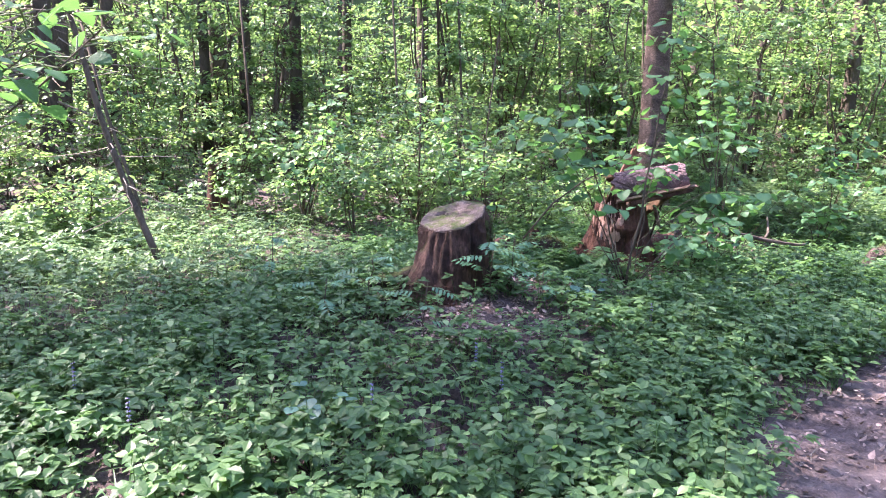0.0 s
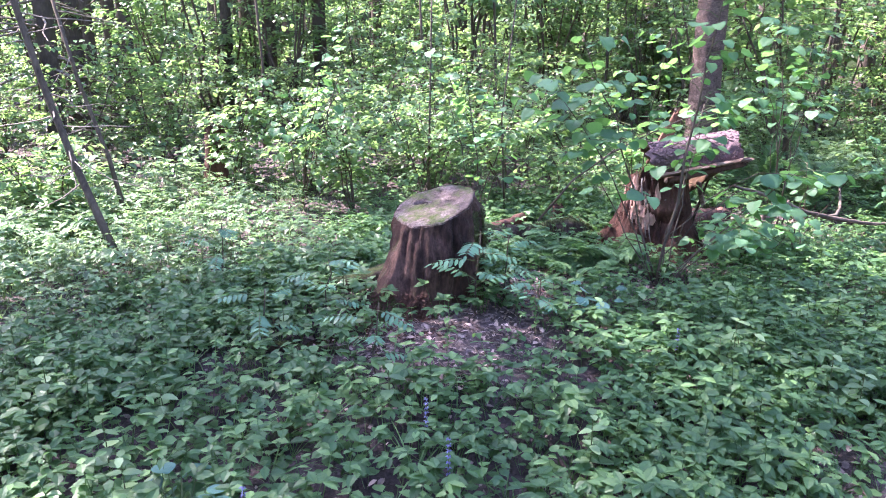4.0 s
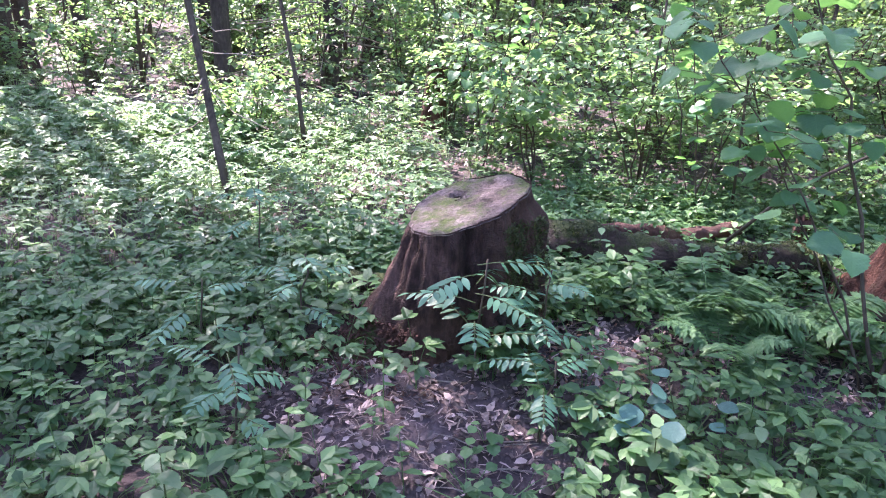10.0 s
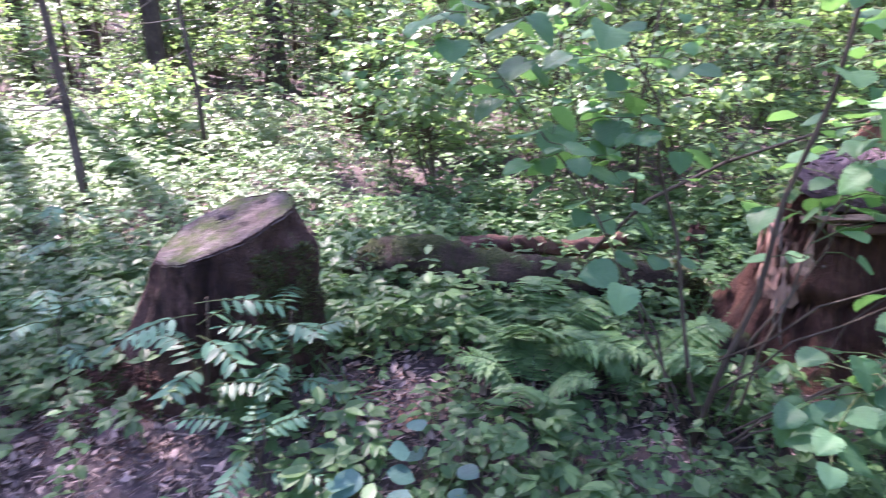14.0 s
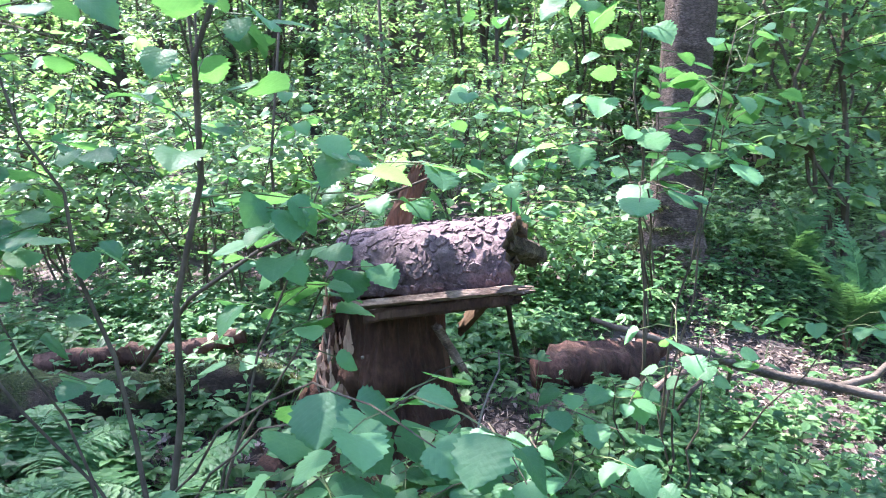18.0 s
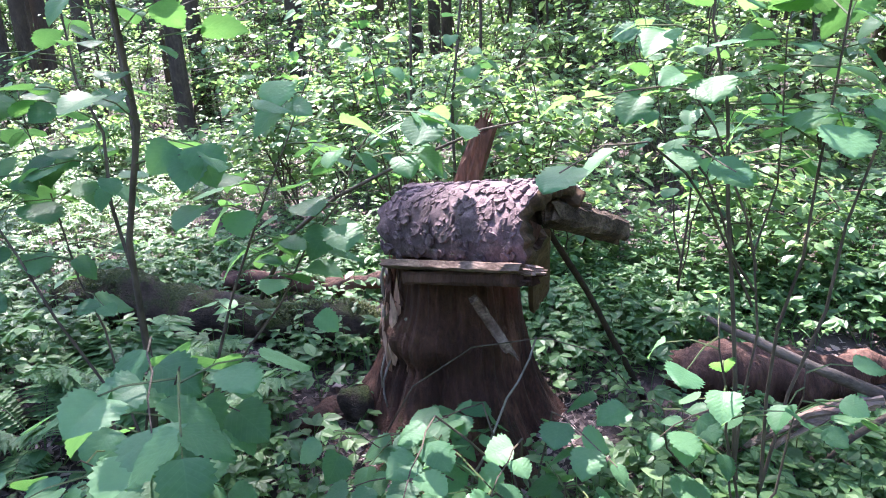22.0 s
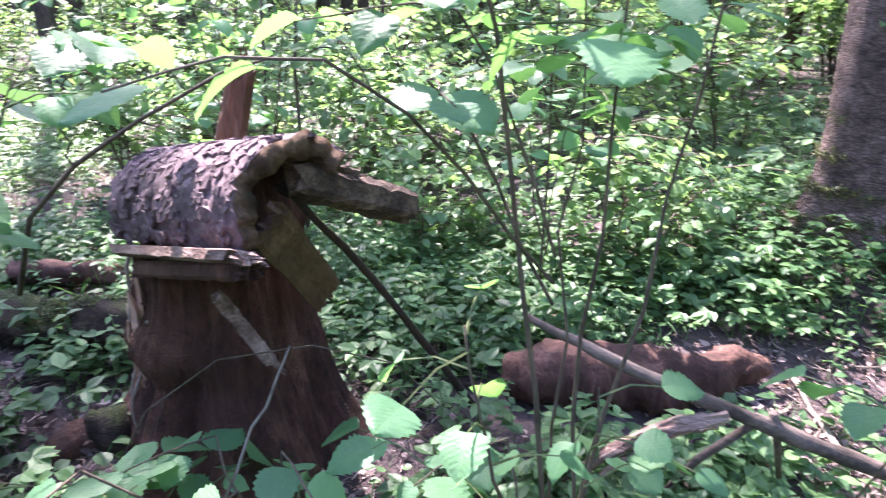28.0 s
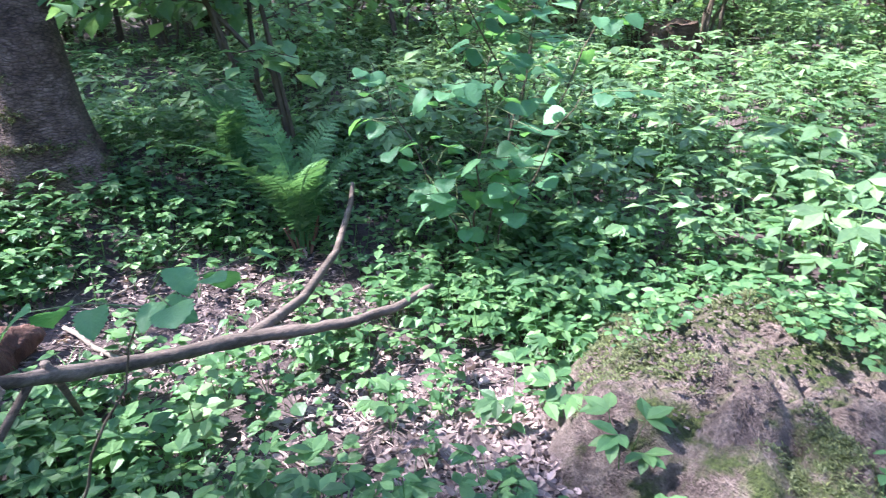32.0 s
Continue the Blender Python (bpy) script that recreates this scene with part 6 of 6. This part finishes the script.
# ---------------------------------------------------------------- slender saplings
def sapling(label, pts, r, leaves=0, seed=0, twig_n=0):
    ob = thing("sapling", label, "tree")
    pts = np.asarray(pts, float)
    part("trunk", mesh_of("trunk", *tube(pts, np.linspace(r, r * 0.55, len(pts)), 9, 0.04, seed=seed), M_TWIG, True), ob)
    g = np.random.default_rng(seed)
    for n in range(twig_n):
        s = g.uniform(0.3, 1)
        o = np.array([np.interp(s, np.linspace(0, 1, len(pts)), pts[:, c]) for c in range(3)])
        a, ln = g.uniform(0, 6.28), g.uniform(0.3, 0.9)
        e = o + np.array([ln * math.cos(a), ln * math.sin(a), g.uniform(-0.3, 0.15)])
        part("twig", mesh_of("twig", *tube(bend(o, e, 5, -0.03, 0.015, n), np.linspace(0.006, 0.002, 5), 4, cap=False), M_DRY), ob)
    return ob


sapling("thin leaning dead spruce pole with dry twigs", [(-2.2, 1.36, 0), (-2.36, 1.47, 0.4), (-2.53, 1.6, 0.81), (-2.72, 1.72, 1.4), (-3.0, 1.85, 2.6), (-3.2, 1.95, 4.0)], 0.034, seed=1, twig_n=26)
sapling("thin bare stem of a young tree", [(-2.65, 3.1, 0), (-2.8, 3.25, 0.6), (-3.05, 3.4, 1.4), (-3.3, 3.5, 2.6)], 0.026, seed=2, twig_n=4)
sapling("thin bare stem of a young tree in herbs", [(-4.1, 0.04, 0), (-4.12, 0.1, 1.0), (-4.0, 0.15, 2.4)], 0.032, seed=3, twig_n=8)
sapling("thin dark stem behind the bark slab", [(0.45, 3.4, 0), (0.47, 3.45, 1.0), (0.5, 3.5, 2.6)], 0.014, seed=4)
sapling("thin dark stem among hazel leaves", [(1.2, 2.9, 0), (1.15, 2.95, 1.0), (1.3, 3.0, 2.4)], 0.012, seed=5)
for n, (x, y) in enumerate(((-6.6, 5.2), (-5.2, 8.6), (-7.8, 3.2), (-9.0, 8.0), (0.9, 8.0), (2.4, 9.0), (6.4, 8.8), (5.2, 10.5), (-1.8, 8.2))):
    sapling("thin bare stem standing among shrubs", [(x, y, 0), (x + 0.05, y, 1.5), (x - 0.1, y + 0.1, 4.5)], 0.03 + 0.004 * (n % 4), seed=20 + n, twig_n=6)

# the dry spruce with its grey dead twigs
dry = thing("dry_spruce", "dead brown spruce trunk with a tangle of grey dry twigs", "tree", (-4.9, 7.6, float(ground_z(-4.9, 7.6))))
part("trunk", trunk_mesh("trunk", 9, 0.15, 0.08, (0.02, 0), M_BARK_FAR, 20, 0.4, 5, 24), dry)
g = np.random.default_rng(8)
for n in range(90):
    z, a, ln = g.uniform(0.3, 4.2), g.uniform(0, 6.28), g.uniform(0.9, 2.2)
    e = (ln * math.cos(a), ln * math.sin(a), z - g.uniform(0.1, 0.7))
    part("dry_twig", mesh_of("dry_twig", *tube(bend((0, 0, z), e, 6, 0.05, 0.03, n), np.linspace(0.018, 0.006, 6), 4, cap=False), M_DRY), dry)


# ---------------------------------------------------------------- ferns
def frond_piece(length, seed, pairs=24):
    g = np.random.default_rng(seed)
    s = np.linspace(0, 1, 10)
    rib = np.stack([length * s * (1 - 0.18 * s), 0 * s, length * (0.75 * s - 0.62 * s ** 2.2)], -1)
    pieces = [tube(rib, np.linspace(0.0035, 0.001, 10), 4, cap=False)]
    for k in range(pairs):
        u = 0.18 + 0.82 * (k + 0.5) / pairs
        o = np.array([np.interp(u, s, rib[:, c]) for c in range(3)])
        ln = 0.30 * length * math.sin(math.pi * min(1, (u - 0.1) / 0.95) ** 0.75) ** 0.9 + 0.008
        for sgn in (1, -1):
            pin = leaf_shape(ln, ln * 0.2 + 0.004, 7, 0.12, 0.25, 0.35, 0.012, 0.3)
            pieces.append(moved(pin, turn_z(sgn * (1.22 + g.uniform(-0.08, 0.08))) @ turn_y(g.uniform(-0.1, 0.3)) @ turn_x(sgn * 0.2 + g.normal() * 0.15), o))
    return join(pieces)


FRONDS = [mesh_of("frond", *frond_piece(ln, s), M_FERN) for s, ln in enumerate((0.55, 0.62, 0.48, 0.58))]


def upright_frond(length, seed, pairs=30):
    """A lance-shaped frond that rises steeply and arches at its tip, cut into fine toothed leaflets."""
    g = np.random.default_rng(seed)
    s = np.linspace(0, 1, 14)
    rib = np.stack([length * (0.2 * s + 0.38 * s ** 2.2), 0.02 * length * np.sin(3 * s + seed), length * (0.98 * s - 0.3 * s ** 2.6)], -1)
    pieces = [tube(rib, np.linspace(0.005, 0.0012, 14), 5, cap=False)]
    tan = np.gradient(rib, axis=0)
    tan /= np.linalg.norm(tan, axis=1)[:, None]
    for k in range(pairs):
        u = 0.2 + 0.8 * (k + 0.5) / pairs
        o = np.array([np.interp(u, s, rib[:, c]) for c in range(3)])
        t = np.array([np.interp(u, s, tan[:, c]) for c in range(3)])
        ln = 0.125 * length * math.sin(math.pi * ((u - 0.12) / 0.92) ** 0.8) ** 0.8 + 0.006
        for sgn in (1, -1):
            ex = np.array([0, sgn, 0.0]) + (0.32 + 0.25 * u + g.normal() * 0.06) * t + np.array([0, 0, -0.18 + 0.12 * g.normal()])
            ex /= np.linalg.norm(ex)
            ey = t - ex * (t @ ex)
            ey /= np.linalg.norm(ey)
            rot = np.stack([ex, ey, np.cross(ex, ey)], -1)
            pieces.append(moved(leaf_shape(ln, ln * 0.2 + 0.002, 8, 0.1, 0.3, 0.3, 0.01, 0.34), rot, o))
    return join(pieces)


FRONDS_UP = [mesh_of("frond", *upright_frond(ln, s), M_FERN) for s, ln in ((11, 0.72), (12, 0.8), (13, 0.6))]


def fern(x, y, scale, n, seed, label="lush green fern with arching fronds", rise=0.35, steep=(0, 1), fronds=FRONDS):
    g = np.random.default_rng(seed)
    ob = thing("fern", label, "fern", (x, y, float(ground_z(x, y))), "ferns")
    for k in range(n):
        a = 360 * k / n + g.uniform(-18, 18)
        sc = scale * g.uniform(0.75, 1.1)
        part("frond", fronds[k % len(fronds)], ob, m=pose(0, 0, 0, 0, 0, a) @ pose(0.02, 0, 0, 0, -math.degrees(g.uniform(*steep) * rise), 0) @ Matrix.Diagonal((sc, sc, sc, 1)))
    return ob


fern(1.05, 0.62, 0.9, 9, 1, rise=0.6)
fern(1.45, 0.7, 0.85, 8, 2, rise=0.6)
fern(1.1, 0.3, 0.75, 7, 3, rise=0.6)
fern(0.98, 0.95, 0.6, 6, 4)
crown_of_stalks = fern(4.82, 3.0, 1.12, 13, 5, "tall upright fern with dead brown stalks at its base", 0.3, (0.2, 1.5), FRONDS_UP)
fern(4.75, 3.75, 1.0, 9, 6, "upright fern behind the taller one", 0.3, (0.2, 1.5), FRONDS_UP)
g = np.random.default_rng(92)
for n in range(16):
    a, lean, h = g.uniform(0, 6.28), g.uniform(0.01, 0.08), g.uniform(0.06, 0.2)
    part("stalk", mesh_of("stalk", *tube([(0.03 * math.cos(a), 0.03 * math.sin(a), -0.02), ((0.03 + lean) * math.cos(a), (0.03 + lean) * math.sin(a), h)], [0.008, 0.004], 6), M_RAW), crown_of_stalks, "dead red-brown stalk" if n == 0 else "")
fern(0.62, 2.5, 0.6, 6, 7)
for n, (x, y) in enumerate(((-4.2, 3.0), (-5.0, 2.3), (-3.5, 2.7), (-5.8, 3.4), (-4.9, 3.8), (-6.4, 2.6), (-3.0, 2.3), (-5.4, 1.6), (-6.9, 3.6), (-4.2, 4.2), (-7.3, 2.2))):
    fern(x, y, 1.0 + 0.12 * (n % 3), 8, 20 + n, "pale sunlit fern in the clearing")


# ---------------------------------------------------------------- rowan seedlings, flowers, blue-green plants
LEAFLET = [mesh_of("leaflet", *leaf_shape(ln, ln * 0.36, 5, 0.15, 0.15, 0.45), M_ROWAN, True) for ln in (0.05, 0.058, 0.044)]


def rowan(x, y, height, leaves, seed, size=1.0):
    g = np.random.default_rng(seed)
    ob = thing("rowan_seedling", "rowan seedling with feathered blue-green leaves", "seedling", (x, y, float(ground_z(x, y))), "rowan seedlings")
    part("stem", mesh_of("stem", *tube(bend((0, 0, -0.02), (0.03, 0.02, height), 6, 0, 0.006, seed), np.linspace(0.005, 0.003, 6), 6), M_TWIG, True), ob)
    for k in range(leaves):
        z = height * (0.35 + 0.65 * (k + 0.5) / leaves)
        a, ln = k * 2.4 + g.uniform(-0.3, 0.3), 0.22 * size * g.uniform(0.8, 1.1)
        s = np.linspace(0, 1, 6)
        rib = np.stack([ln * s, 0 * s, 0.09 * s - 0.07 * s * s], -1)
        lf = part("leaf", mesh_of("leaf", *tube(rib, np.linspace(0.002, 0.0012, 6), 4, cap=False), M_STEM), ob, m=pose(0, 0, z, 0, g.uniform(-14, 14), math.degrees(a)))
        for i in range(7):
            u = 0.3 + 0.7 * i / 6
            o = np.array([np.interp(u, s, rib[:, c]) for c in range(3)])
            for sgn in ((1, -1) if i < 6 else (0,)):
                sc = size * (0.75 + 0.35 * math.sin(math.pi * min(1, u)))
                part("leaflet", LEAFLET[(i + k) % 3], lf, m=Matrix.Translation(o) @ Euler((g.normal(0, 0.15), g.normal(0.2, 0.12), sgn * 1.05)).to_matrix().to_4x4() @ Matrix.Diagonal((sc, sc, sc, 1)))
    return ob


rowan(0.22, -0.42, 0.5, 9, 1, 1.2)
rowan(-0.38, -1.02, 0.42, 6, 2, 0.95)
rowan(-0.62, -0.25, 0.4, 6, 3, 1.1)
rowan(-0.95, -0.5, 0.36, 5, 4, 1.1)
rowan(0.52, -0.6, 0.3, 5, 5, 0.9)
rowan(-1.3, 0.4, 0.55, 6, 6, 1.0)
rowan(0.42, -0.28, 0.42, 7, 7, 1.0)


def bugle(x, y, h, seed):
    g = np.random.default_rng(seed)
    ob = thing("bugle_flower", "upright blue bugle flower spike", "flower", (x, y, float(ground_z(x, y))), "bugle flowers")
    part("stem", mesh_of("stem", *tube([(0, 0, 0), (0.004, 0, h)], [0.003, 0.002], 5), M_STEM), ob)
    for ring in range(7):
        for k in range(5):
            z, a = h * (0.5 + 0.5 * ring / 6.5), k * 1.26 + ring * 0.6
            part("petal", PETAL, ob, m=pose(0.002, 0, z, 0, g.uniform(-25, 25), math.degrees(a)))
    return ob


PETAL = mesh_of("petal", *leaf_shape(0.012, 0.009, 3, 0.3, 0.4), M_FLOWER)
for n, (x, y, h) in enumerate(((-2.18, -1.48, 0.28), (-1.85, -1.92, 0.26), (-0.83, -2.12, 0.3), (-0.16, -1.87, 0.3), (-0.2, -1.55, 0.26), (1.15, -1.0, 0.24))):
    bugle(x, y, h, n)

ROUND_LEAF = [mesh_of("leaf", *leaf_shape(ln, ln * 0.95, 7, 0.12, 0.1, 0.5, 0.004), M_BLUE, True) for ln in (0.07, 0.085, 0.06)]


def blue_plant(x, y, n, seed):
    g = np.random.default_rng(seed)
    ob = thing("blue_leaf_plant", "low plant with rounded blue-green leaves", "plant", (x, y, float(ground_z(x, y))), "blue-leaved plants")
    for k in range(n):
        a, out, h = g.uniform(0, 6.28), g.uniform(0.03, 0.13), g.uniform(0.1, 0.22)
        e = (out * math.cos(a), out * math.sin(a), h)
        part("stalk", mesh_of("stalk", *tube([(0, 0, 0), e], [0.003, 0.002], 4, cap=False), M_STEM), ob)
        part("leaf", ROUND_LEAF[k % 3], ob, m=Matrix.Translation(e) @ Euler((g.normal(0, 0.2), g.normal(0.15, 0.2), a)).to_matrix().to_4x4())


blue_plant(0.78, -0.48, 11, 1)
blue_plant(0.98, -0.38, 5, 4)
blue_plant(-1.06, -1.94, 12, 2)
blue_plant(-0.98, -2.08, 6, 3)
